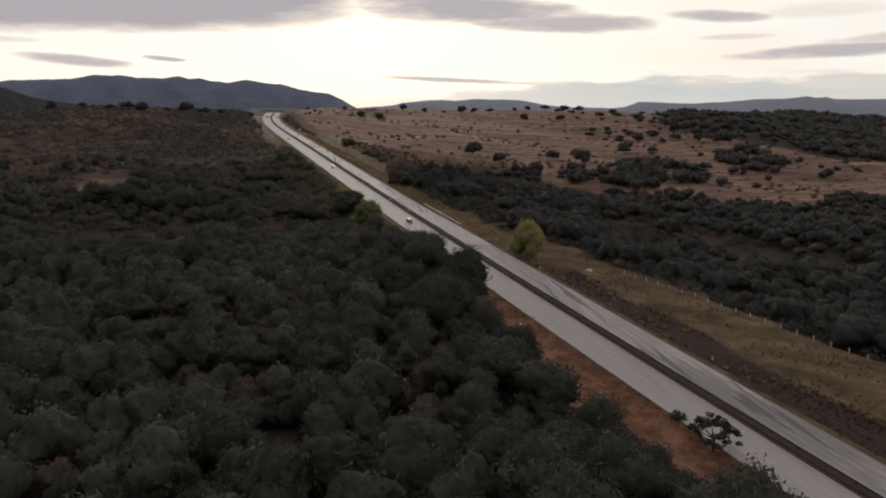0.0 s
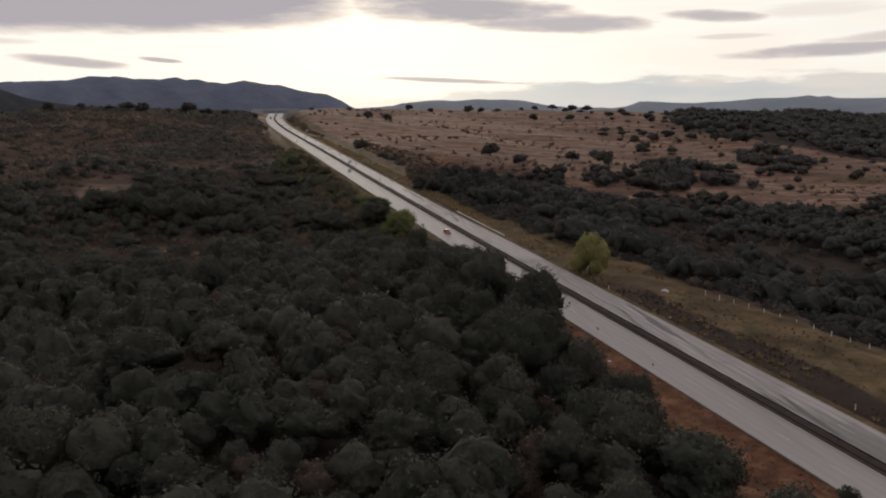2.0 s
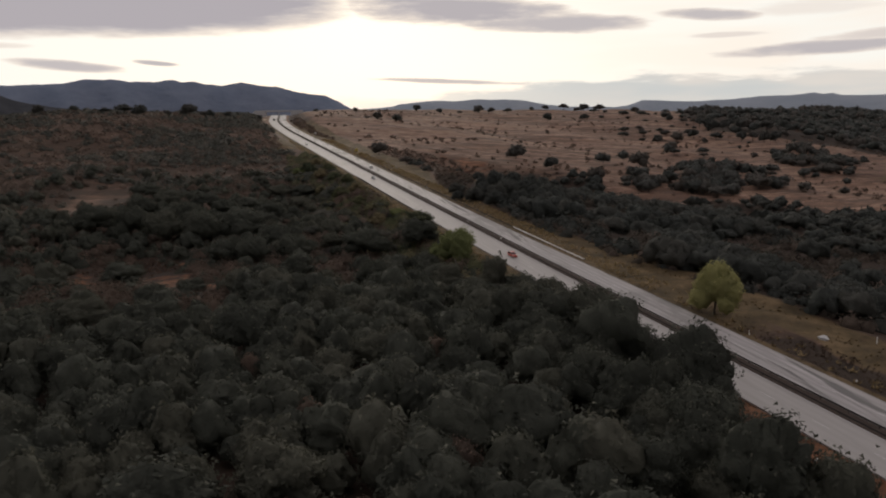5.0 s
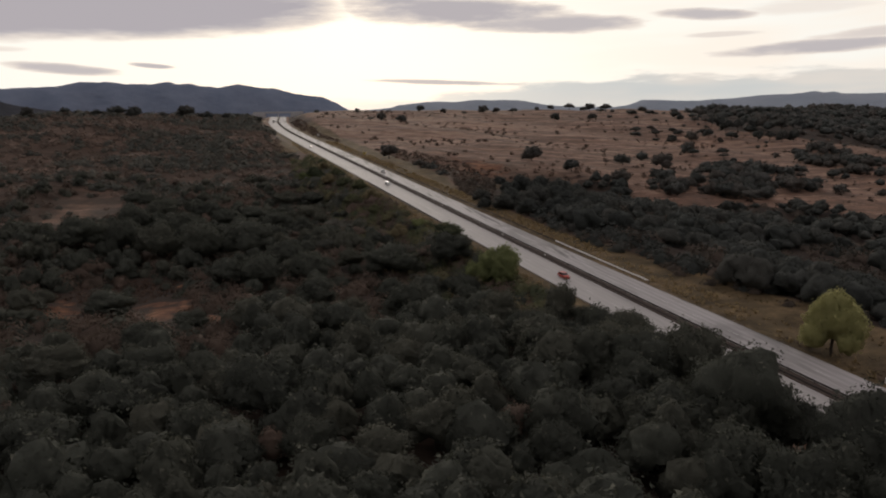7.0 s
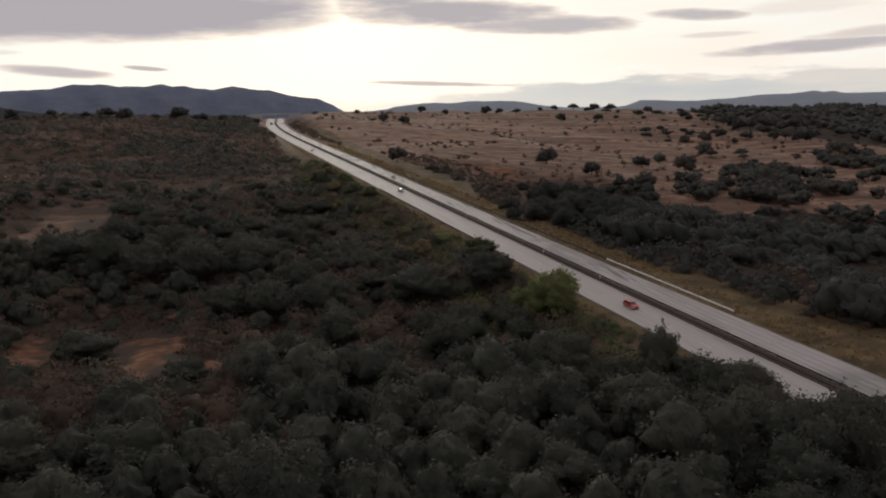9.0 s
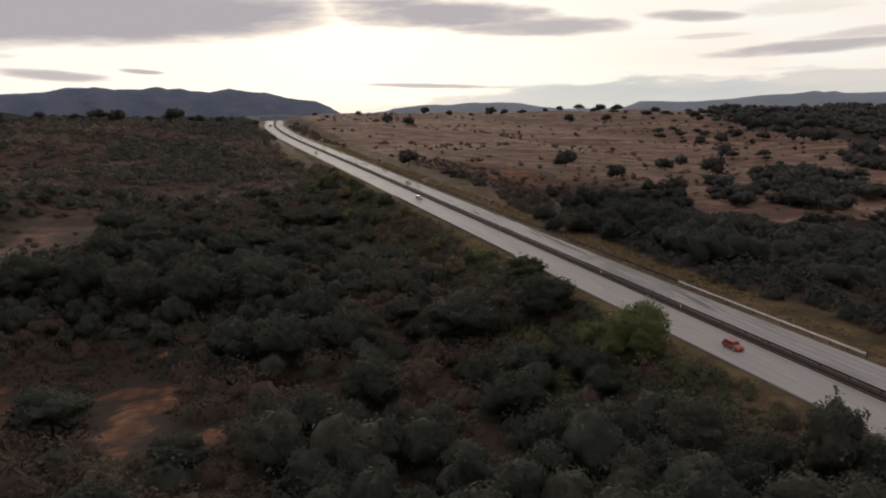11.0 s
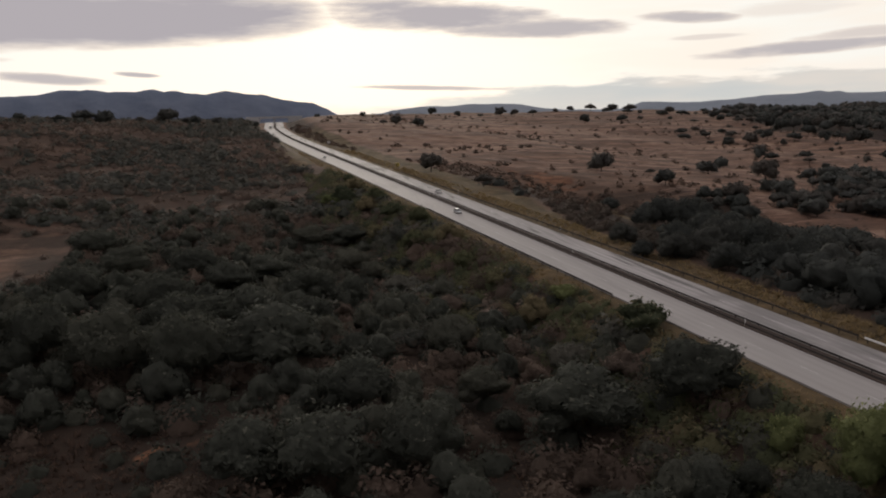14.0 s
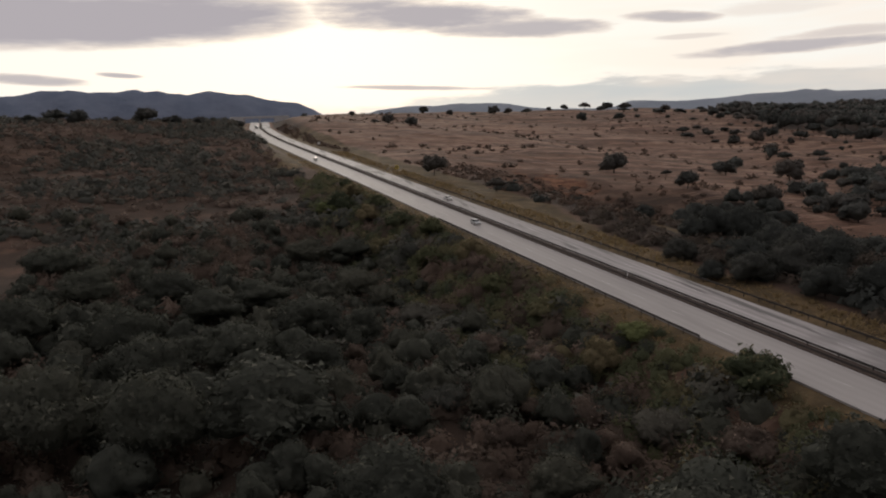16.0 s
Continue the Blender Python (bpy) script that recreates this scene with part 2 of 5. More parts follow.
def ground_material():
    m = Mat("dry_grassland", 0.95, 0, 0.1)
    big = m.noise(0.006, 6, 0.6)
    streak = m.noise(0.012, 8, 0.7, stretch=(0.5, 3.2, 1), turn=0.22)
    mid = m.noise(0.07, 6, 0.7)
    fine = m.noise(0.9, 5, 0.7)
    field = m.ramp(m.calc("ADD", m.calc("MULTIPLY", streak, 0.6), m.calc("MULTIPLY", mid, 0.4)), (0.4, (0.066, 0.041, 0.029)), (0.47, (0.124, 0.073, 0.05)), (0.53, (0.175, 0.104, 0.071)), (0.6, (0.285, 0.185, 0.133)))
    field = m.mix(m.calc("MULTIPLY", m.step(big, 0.42, 0.68), 0.5), field, (0.105, 0.062, 0.046))
    patch = m.noise(0.03, 5, 0.65)
    field = m.mix(m.calc("MULTIPLY", m.step(patch, 0.53, 0.66), 0.5), field, (0.07, 0.047, 0.038))
    # worn terraces: thin pale lips and dark lines along the slope
    ledge = m.noise(0.016, 5, 0.6, stretch=(0.35, 3.0, 1), turn=0.12)
    field = m.mix(m.calc("MULTIPLY", m.step(m.calc("ABSOLUTE", m.calc("SUBTRACT", ledge, 0.52)), 0.014, 0.002), 0.6), field, (0.3, 0.2, 0.15))
    field = m.mix(m.calc("MULTIPLY", m.step(m.calc("ABSOLUTE", m.calc("SUBTRACT", ledge, 0.46)), 0.016, 0.003), 0.65), field, (0.055, 0.036, 0.03))
    speck = m.noise(0.22, 5, 0.75)
    field = m.mix(m.calc("MULTIPLY", m.step(speck, 0.52, 0.68), 0.42), field, (0.06, 0.041, 0.034))
    scrub = m.ramp(m.calc("ADD", m.calc("MULTIPLY", streak, 0.5), m.calc("MULTIPLY", mid, 0.5)), (0.38, (0.03, 0.022, 0.016)), (0.5, (0.05, 0.034, 0.025)), (0.6, (0.087, 0.056, 0.041)))
    verge = m.ramp(m.noise(0.12, 6, 0.7), (0.33, (0.039, 0.028, 0.015)), (0.5, (0.081, 0.057, 0.03)), (0.66, (0.14, 0.096, 0.052)))
    soil = m.ramp(m.noise(0.16, 7, 0.7), (0.36, (0.055, 0.027, 0.017)), (0.5, (0.115, 0.053, 0.03)), (0.62, (0.19, 0.098, 0.058)))
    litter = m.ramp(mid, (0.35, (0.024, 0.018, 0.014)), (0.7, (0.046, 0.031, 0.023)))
    c = m.mix(m.attr("scrub"), field, scrub)
    rag = m.calc("MULTIPLY", m.calc("SUBTRACT", mid, 0.5), 1.2)

    def over(c, name, layer):
        return m.mix(m.step(m.calc("ADD", m.attr(name), rag), 0.3, 0.7), c, layer)

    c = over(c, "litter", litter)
    c = over(c, "verge", verge)
    c = m.mix(m.step(m.calc("ADD", m.attr("bare"), rag), 0.35, 0.9), c, m.mix(0.8, scrub, m.mix(0.72, soil, field)))
    c = m.mix(m.step(m.calc("ADD", m.attr("soil"), m.calc("MULTIPLY", m.calc("SUBTRACT", m.noise(0.09, 5, 0.6), 0.5), 2.4)), 0.4, 0.7), c, soil)
    c = m.mix(m.calc("MULTIPLY", m.step(fine, 0.5, 0.75), 0.3), c, m.mix(1.0, c, (0.45, 0.45, 0.42), "MULTIPLY"))
    m.colour(c).bump(fine, 0.6, 0.25)
    return m.m


def road_material(name, light, dark, worn=0.4):
    m = Mat(name, 0.72, 0, 0.3)
    d = m.attr("across")
    tracks = m.calc("ABSOLUTE", m.calc("SINE", m.calc("MULTIPLY", d, math.pi / 1.85)))
    longn = m.noise(0.3, 5, 0.6, stretch=(1.6, 0.06, 1))
    patch = m.noise(0.035, 5, 0.6, stretch=(1.5, 0.6, 1))
    fine = m.noise(5, 4, 0.7)
    f = m.calc("ADD", m.calc("MULTIPLY", tracks, 0.25), m.calc("MULTIPLY", longn, 0.75))
    c = m.ramp(f, (0.3, dark), (0.62, tuple((a + b) / 2 for a, b in zip(light, dark))), (0.8, light))
    c = m.mix(m.calc("MULTIPLY", m.step(patch, 0.5, 0.62), worn * 0.7), c, tuple(v * 0.5 for v in dark))
    streak, smear = m.noise(0.45, 4, 0.6, stretch=(1.8, 0.03, 1)), m.noise(0.2, 3, 0.5, stretch=(1.6, 0.14, 1))
    c = m.mix(m.calc("MULTIPLY", m.step(streak, 0.5, 0.64), worn * 0.5), c, tuple(v * 0.5 for v in dark))
    c = m.mix(m.calc("MULTIPLY", m.step(smear, 0.56, 0.64), worn), c, tuple(v * 0.3 for v in dark))
    c = m.mix(m.calc("MULTIPLY", fine, 0.25), c, dark)
    m.colour(c).bump(fine, 0.3, 0.01)
    return m.m


GROUND = ground_material()
ROAD_L = road_material("pale_asphalt", (0.325, 0.302, 0.288), (0.268, 0.247, 0.234), 0.14)
ROAD_R = road_material("worn_asphalt", (0.4, 0.37, 0.36), (0.21, 0.192, 0.186), 0.85)
MEDIAN = plain_material("median_earth", (0.05, 0.036, 0.03), 0.95, spec=0.1, dirt=(0.1, 0.075, 0.055), scale=0.8)
STEEL = plain_material("weathered_steel", (0.032, 0.027, 0.024), 0.8, 0.0, dirt=(0.03, 0.02, 0.016), amount=0.6, scale=1.2)
WHITE_STEEL = plain_material("white_painted_steel", (0.75, 0.73, 0.7), 0.5, scale=0.8)
LINE = plain_material("road_paint", (0.43, 0.41, 0.395), 0.6, scale=1.5, dirt=(0.3, 0.28, 0.27), amount=0.9)
WHITE = plain_material("white_paint", (0.72, 0.7, 0.66), 0.7, scale=2)
POST_PAINT = plain_material("weathered_post_paint", (0.72, 0.7, 0.66), 0.7, scale=1.5, amount=0.45)
CONCRETE = plain_material("concrete", (0.42, 0.41, 0.4), 0.8, scale=0.4)


def hill_material(name, c1, c2, scale):
    m = Mat(name, 1.0, 0, 0.0)
    n = m.noise(scale, 7, 0.65, stretch=(1, 1, 2))
    m.colour(m.ramp(n, (0.35, c1), (0.65, c2))).bump(n, 0.5, 30)
    return m.m


# blue evening haze is painted into the base colours of these two
FAR_HILL_HAZE = hill_material("far_wooded_hill_haze", (0.12, 0.142, 0.188), (0.155, 0.175, 0.222), 0.008)
FARTHER_HILL_HAZE = hill_material("far_low_hill_haze", (0.225, 0.252, 0.285), (0.26, 0.282, 0.312), 0.005)
NEAR_HILL = hill_material("wooded_hill", (0.04, 0.042, 0.046), (0.062, 0.062, 0.068), 0.03)


# ---- mesh helpers ----
def mesh_from(name, verts, faces, material, tone=None, smooth_shade=False, normals=None, top_glint=None):
    """A mesh from arrays of places and equal-sided faces."""
    verts, faces = np.asarray(verts, np.float32), np.asarray(faces, np.int32)
    me = bpy.data.meshes.new(name)
    k = faces.shape[1]
    me.vertices.add(len(verts))
    me.vertices.foreach_set("co", verts.ravel())
    me.loops.add(faces.size)
    me.loops.foreach_set("vertex_index", faces.ravel())
    me.polygons.add(len(faces))
    me.polygons.foreach_set("loop_start", np.arange(len(faces), dtype=np.int32) * k)
    me.polygons.foreach_set("use_smooth", np.full(len(faces), smooth_shade))
    me.update(calc_edges=True)
    me.materials.append(material)
    if tone is not None:
        add_attr(me, "tone", tone)
    if top_glint is not None:
        add_attr(me, "top_glint", top_glint)
    if normals is not None:
        me.normals_split_custom_set_from_vertices(np.asarray(normals, np.float32))
    return me


def add_attr(me, name, values):
    a = me.attributes.new(name, "FLOAT", "POINT")
    a.data.foreach_set("value", np.broadcast_to(np.asarray(values, np.float32), (len(me.vertices),)).copy())


def part(name, bm, material, parent, label=""):
    """One bmesh as one mesh object under its thing."""
    me = bpy.data.meshes.new(name)
    bm.to_mesh(me)
    bm.free()
    me.materials.append(material)
    return part_mesh(name, me, parent, label)


def part_mesh(name, me, parent, label=""):
    ob = new(name, me)
    ob.parent = parent
    if label:
        ob["label"] = label
    return ob


def box(bm, x0, x1, y0, y1, z0, z1):
    vs = [bm.verts.new((x, y, z)) for z in (z0, z1) for x, y in ((x0, y0), (x1, y0), (x1, y1), (x0, y1))]
    for f in ((3, 2, 1, 0), (4, 5, 6, 7), (0, 1, 5, 4), (1, 2, 6, 5), (2, 3, 7, 6), (3, 0, 4, 7)):
        bm.faces.new([vs[i] for i in f])
    return vs


def box_mesh(name, material, *b, bevel=0.0):
    bm = bmesh.new()
    box(bm, *b)
    if bevel:
        bmesh.ops.bevel(bm, geom=bm.edges[:], offset=bevel, segments=1, affect="EDGES")
    me = bpy.data.meshes.new(name)
    bm.to_mesh(me)
    bm.free()
    me.materials.append(material)
    return me


def sweep(name, ys, profile, material, closed=True, attr=None):
    """A strip along the road: profile is a row of (offset from the road's middle, height above the road)."""
    prof = np.array(profile, float)
    xs, zs = road_x(ys), road_z(ys)
    v = np.stack([xs[:, None] + prof[None, :, 0], np.repeat(ys[:, None], len(prof), 1), zs[:, None] + prof[None, :, 1]], 2)
    n, k = len(ys), len(prof)
    f = []
    for j in range(k if closed else k - 1):
        j2 = (j + 1) % k
        a = np.arange(n - 1) * k
        f.append(np.stack([a + j, a + j2, a + k + j2, a + k + j], 1))
    me = mesh_from(name, v.reshape(-1, 3), np.concatenate(f), material)
    if attr:
        add_attr(me, attr, np.tile(prof[:, 0], n))
    return me


def inside(x, y, poly):
    """Which places lie within a plan outline."""
    r = np.zeros(np.shape(x), bool)
    for (x0, y0), (x1, y1) in zip(poly, poly[1:] + poly[:1]):
        if y0 != y1:
            r ^= ((y0 > y) != (y1 > y)) & (x < (x1 - x0) * (y - y0) / (y1 - y0) + x0)
    return r


def bumps(x, y, scale, seed=0.0):
    """Soft value between about 0 and 1 that wanders over the plan."""
    s = 0
    for k, (a, b) in enumerate(((1.0, 0.3), (-0.4, 1.1), (0.7, -0.8), (1.3, 1.0), (-1.1, 0.5))):
        s = s + np.sin((a * x + b * y) / scale * 2.1 + seed * (k + 1) + k * 1.7 + 1.3 * np.sin((b * x - a * y) / scale * 0.9 + k))
    return 0.5 + s / 7.0


# ---- the lie of the land: a road that climbs to a crest, a wooded dip beside it, a hillside that falls away ----
ROAD_HALF = 11.2


def road_x(y):
    """Middle of the road across the plan: a long, gentle bend."""
    y = np.asarray(y, float)
    s = (np.clip(y, 100.0, 1140.0) - 620.0) / 520.0
    x = 35.88 + s * (-36.22 + s * (7.43 + s * (-4.69 + s * 3.15)))
    sway = 6.6 * np.exp(-((y - 980) / np.where(y < 980, 270.0, 170.0)) ** 2)
    return x - sway + 0.02 * np.maximum(y - 1140.0, 0) - 0.14 * np.minimum(y - 100.0, 0)


def road_z(y):
    """Height of the road: a steady climb that rounds off at the crest."""
    v = np.asarray(y, float)
    s = (np.clip(v, 100, 1140) - 620.0) / 520.0
    z = 17.3 + s * (23.96 + s * (-0.84 + s * (2.68 + s * -1.68)))
    over = np.maximum(v - 1140.0, 0)
    rise = 0.068 * over - 0.00017 * np.minimum(over, 200) ** 2 - 0.088 * np.maximum(over - 200, 0)
    return z + np.maximum(rise, -40) + 0.066 * np.minimum(v - 100, 0)


def smooth(a, b, v):
    s = np.clip((v - a) / (b - a), 0, 1)
    return s * s * (3 - 2 * s)


LEFT_Y = (-600, 60, 160, 230, 300, 380, 460, 540, 620, 700, 800, 900, 1000, 1120, 1250, 1500, 2000)
LEFT_Z = (-28, -3, -2, -1.5, -1, -2, 1, 6.5, 14, 22, 33.5, 40.8, 44.6, 46.5, 47, 45, 30)


def left_z(x, y):
    knoll = 14.0 * np.exp(-((x + 165) / 95.0) ** 2 - ((y - 860) / 150.0) ** 2)
    hollow = 5.0 * np.exp(-((x + 52) / 34.0) ** 2 - ((y - 342) / 42.0) ** 2)
    return np.interp(y, LEFT_Y, LEFT_Z) + knoll - hollow + 1.8 * np.sin(x * 0.021 + y * 0.009) + 1.6 * np.sin(x * 0.047 - y * 0.031 + 1.0)


def right_z(x, y):
    """The grass hillside, with a wooded gully at its foot."""
    dx = x - 190.0
    fall = np.where(dx > 0, 25.0 * (1 - np.exp(-np.maximum(dx, 0) / 160.0)), 0.06 * dx)
    fall = fall * (1 - 0.35 * smooth(850, 1250, y)) + 12 * smooth(600, 850, x)
    z = 14.0 + 0.071 * (y - 725.0) - fall
    top = 53.0 + 1.5 * np.sin(x * 0.006 + 0.5)
    z = np.where(z > top - 5, top - 5 * np.exp(-(np.maximum(z - top + 5, 0)) / 5.0), z)
    gully = np.exp(-((x - (160 + 0.8 * np.maximum(560 - y, -130))) / 55.0) ** 2) * smooth(730, 600, y) * smooth(330, 500, y)
    floor = -19.0 + 0.012 * (y - 300)
    z = np.maximum(z - 13.0 * gully, floor) + 0.0
    z = z + 1.5 * np.sin(x * 0.03 + y * 0.017) + 0.8 * np.sin(x * 0.011 - y * 0.041)
    far = np.maximum(y - 1560, 0)
    return z - 0.05 * far


def ground_z(x, y):
    """Height of the ground; the road lies on it."""
    x, y = np.asarray(x, float), np.asarray(y, float)
    d = x - road_x(y)
    zr = road_z(y)
    edge = ROAD_HALF + 1.5
    cut = smooth(760, 960, y) * smooth(1500, 1300, y)
    verge = zr - 0.25 - 0.035 * np.maximum(np.abs(d) - edge, 0) * (1 - cut)
    left = verge + (left_z(x, y) - verge) * smooth(edge, edge + 26 + 24 * smooth(270, 170, y), -d)
    right = verge + (right_z(x, y) - verge) * smooth(edge + 26 * (1 - cut), edge + 85 - 55 * cut, d)
    return np.where(d < 0, left, right)


# ---- plan outlines of woods and clearings ----
WOOD_GULLY = [(82, 390), (80, 452), (102, 494), (140, 556), (148, 598), (172, 592), (222, 546), (300, 503), (350, 482), (440, 465), (440, 380), (160, 120), (128, 183), (111, 233), (101, 270), (95, 310)]
WOOD_SLOPE = [(254, 652), (228, 612), (206, 582), (232, 572), (262, 556), (305, 560), (360, 600), (415, 699), (389, 760), (335, 690), (296, 650)]
WOOD_HOLLOW = [(508, 833), (586, 885), (554, 762), (457, 652), (419, 666)]
WOOD_FAR = [(783, 1527), (1000, 1565), (1280, 1440), (690, 740), (625, 798), (640, 1005), (593, 1082)]
CLEARINGS = ((-104, 503, 21, 56), (-55, 336, 24, 15), (-60, 362, 22, 14), (-32, 309, 6, 7), (-20, 327, 6, 6), (1, 318, 5, 26), (-2, 728, 9, 38), (-92, 560, 20, 12), (-60, 600, 22, 9), (-150, 640, 26, 12), (-120, 400, 12, 10))


# trees that can be told apart below the road: place, width and height of the crown
GULLY_WOOD = ((90, 475, 8, 5.5), (97, 476, 12, 9.5), (108, 480, 13, 10.5), (121, 491, 13, 11), (134, 503, 11, 9), (150, 521, 10, 7), (70, 449, 8.5, 5.5), (66, 430, 7, 4.5), (73, 426, 10, 6.5), (83, 427, 12, 8), (80, 437, 11, 7.5),
              (91, 435, 13, 9), (94, 447, 12, 8.5), (105, 452, 13, 9), (104, 438, 11, 8), (118, 455, 13, 10), (130, 468, 12, 9), (99, 517, 8.5, 5), (78, 411, 10, 7), (88, 408, 11, 8), (99, 412, 12, 8), (110, 424, 12, 9), (122, 434, 12, 9))
TRACK = ((99, 522), (96, 505), (92.5, 486), (91, 468), (96, 462))


def track(x, y):
    """The sandy footpath that leaves the verge above the gully."""
    r = np.full(np.shape(x), 99.0)
    for (ax, ay), (bx, by) in zip(TRACK, TRACK[1:]):
        u = np.clip(((x - ax) * (bx - ax) + (y - ay) * (by - ay)) / ((bx - ax) ** 2 + (by - ay) ** 2), 0, 1)
        r = np.minimum(r, np.hypot(x - ax - u * (bx - ax), y - ay - u * (by - ay)))
    return r


def told_apart(x, y):
    return (x < 140) & (y > 404) & (y < 532)


def clearing(x, y):
    r = np.zeros(np.shape(x))
    for cx, cy, rx, ry in CLEARINGS:
        r = np.maximum(r, 1.4 - np.hypot((x - cx) / rx, (y - cy) / ry))
    return np.clip(r, 0, 1)


def tan_patch(x, y):
    """The open brown patch on the scrub slope."""
    return np.clip(1.5 - 1.15 * np.hypot((x + 106) / 21, (y - 500) / 56), 0, 1) * (0.55 + 0.45 * bumps(x, y, 16, 3.0))


def red_patch(x, y):
    """Small patches of naked red earth in the glade."""
    r = np.zeros(np.shape(x))
    for cx, cy, rx, ry in ((-51, 343, 9, 6), (-48, 331, 6, 9), (-47, 318, 5, 8), (-46, 307, 3.5, 5), (-78, 345, 8, 12), (-71, 332, 4, 6), (-44, 369, 5, 3.5), (-20, 327, 5, 3.5), (-34, 309, 3, 4)):
        r = np.maximum(r, 1.5 - np.hypot((x - cx) / rx, (y - cy) / ry))
    return 0.72 * np.clip(r, 0, 1)


def bank_width(y):
    """How far the bare bank reaches out from the middle of the road."""
    return np.interp(y, (60, 82, 105, 126, 145, 162, 175, 200, 240, 300), (36, 34, 32, 32.5, 30, 26, 22.5, 19, 16, 15))


def bank(x, y):
    """The bare red bank between the road and the wood."""
    d, w = x - road_x(y), bank_width(y)
    return smooth(-w - 3, -w + 2, d) * smooth(-10, -12, d) * smooth(270, 215, y)


# ---- ground ----
def build_ground():
    ds = np.unique(np.concatenate([np.arange(-60, 150, 3.0), np.arange(150, 420, 6.0), np.arange(420, 1000, 14.0), np.arange(-60, -300, -6.0), np.arange(-300, -900, -16.0), np.linspace(-5200, -900, 36), np.linspace(1000, 5200, 36), [-14, -12.7, 12.7, 14]]))
    ys = np.unique(np.concatenate([np.arange(-300, 40, 20.0), np.arange(40, 520, 3.5), np.arange(520, 1000, 6.0), np.arange(1000, 1700, 12.0), np.linspace(1700, 6000, 40)]))
    d, y = np.meshgrid(ds, ys)
    x = d + road_x(y)
    z = ground_z(x, y)
    off = np.abs(d) - 13
    rough = np.clip(off / 20, 0, 1)
    z = z + rough * (0.5 * np.sin(x * 0.13 + 1.7 * np.sin(y * 0.05)) * np.sin(y * 0.11 + x * 0.03) + 0.25 * np.sin(x * 0.37 + y * 0.29))
    # the land sinks away towards the far hills
    far = np.maximum(np.hypot(x, y) - 1900, 0)
    z = np.where(far > 0, np.maximum(z - far * 0.05, -60), z)
    n, k = d.shape
    i = np.arange((n - 1) * k).reshape(n - 1, k)[:, :-1].ravel()
    me = mesh_from("ground", np.stack([x, y, z], 2).reshape(-1, 3), np.stack([i, i + 1, i + k + 1, i + k], 1), GROUND, smooth_shade=True)
    x, y, d = x.ravel(), y.ravel(), d.ravel()
    lip = 22 + 18 * smooth(330, 240, y) + 14 * smooth(460, 570, y) + 0.29 * np.clip(228 - y, 0, 110)
    foot = smooth(lip - 3, lip + 3, d) * smooth(170, 120, d) * smooth(720, 600, y)
    add_attr(me, "scrub", np.maximum(smooth(-8, -30, d) * (0.75 + 0.25 * smooth(900, 500, y)), np.maximum(foot * 0.9, smooth(740, 820, y) * smooth(12, 15, d) * smooth(38, 28, d))))
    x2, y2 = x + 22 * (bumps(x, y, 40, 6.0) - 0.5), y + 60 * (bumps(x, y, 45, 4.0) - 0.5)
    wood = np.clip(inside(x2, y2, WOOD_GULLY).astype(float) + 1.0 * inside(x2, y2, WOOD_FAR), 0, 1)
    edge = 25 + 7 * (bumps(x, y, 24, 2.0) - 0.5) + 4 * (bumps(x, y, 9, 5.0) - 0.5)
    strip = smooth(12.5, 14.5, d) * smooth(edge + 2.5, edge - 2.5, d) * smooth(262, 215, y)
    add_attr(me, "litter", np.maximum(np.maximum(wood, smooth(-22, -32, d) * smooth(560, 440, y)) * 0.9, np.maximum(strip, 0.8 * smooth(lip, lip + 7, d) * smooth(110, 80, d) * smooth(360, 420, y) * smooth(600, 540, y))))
    width = 42 - 19 * smooth(250, 400, y) + 14 * smooth(460, 570, y) + 0.29 * np.clip(228 - y, 0, 110)
    add_attr(me, "verge", np.maximum(smooth(width + 5, width - 6, d) * smooth(8, 13, d) * (1 - strip), smooth(-22, -14, d) * smooth(-8, -12, d) * smooth(240, 300, y)) * smooth(1150, 900, y) + 0.8 * (np.hypot((x + 2) / 9, (y - 728) / 38) < 1.1) + 0.8 * smooth(1.2, 0.8, np.hypot((x - 512) / 34, (y - 640) / 26)) + 0.9 * smooth(3.2, 1.2, track(x, y)))
    bare = clearing(x, y) * smooth(-12, -20, d)
    add_attr(me, "bare", np.maximum(0.55 * bare, 0.85 * tan_patch(x, y)) * smooth(340, 420, y) * (d < -45))
    add_attr(me, "soil", np.maximum(bank(x, y), red_patch(x, y) + 0.75 * np.exp(-((x - 128) / 22) ** 2 - ((y - 655) / 40) ** 2)))
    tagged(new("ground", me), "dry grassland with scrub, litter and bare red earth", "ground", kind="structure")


build_ground()
ROAD_Y = np.concatenate([np.arange(-120, 1150, 6.0), np.arange(1150, 1500, 10.0)])


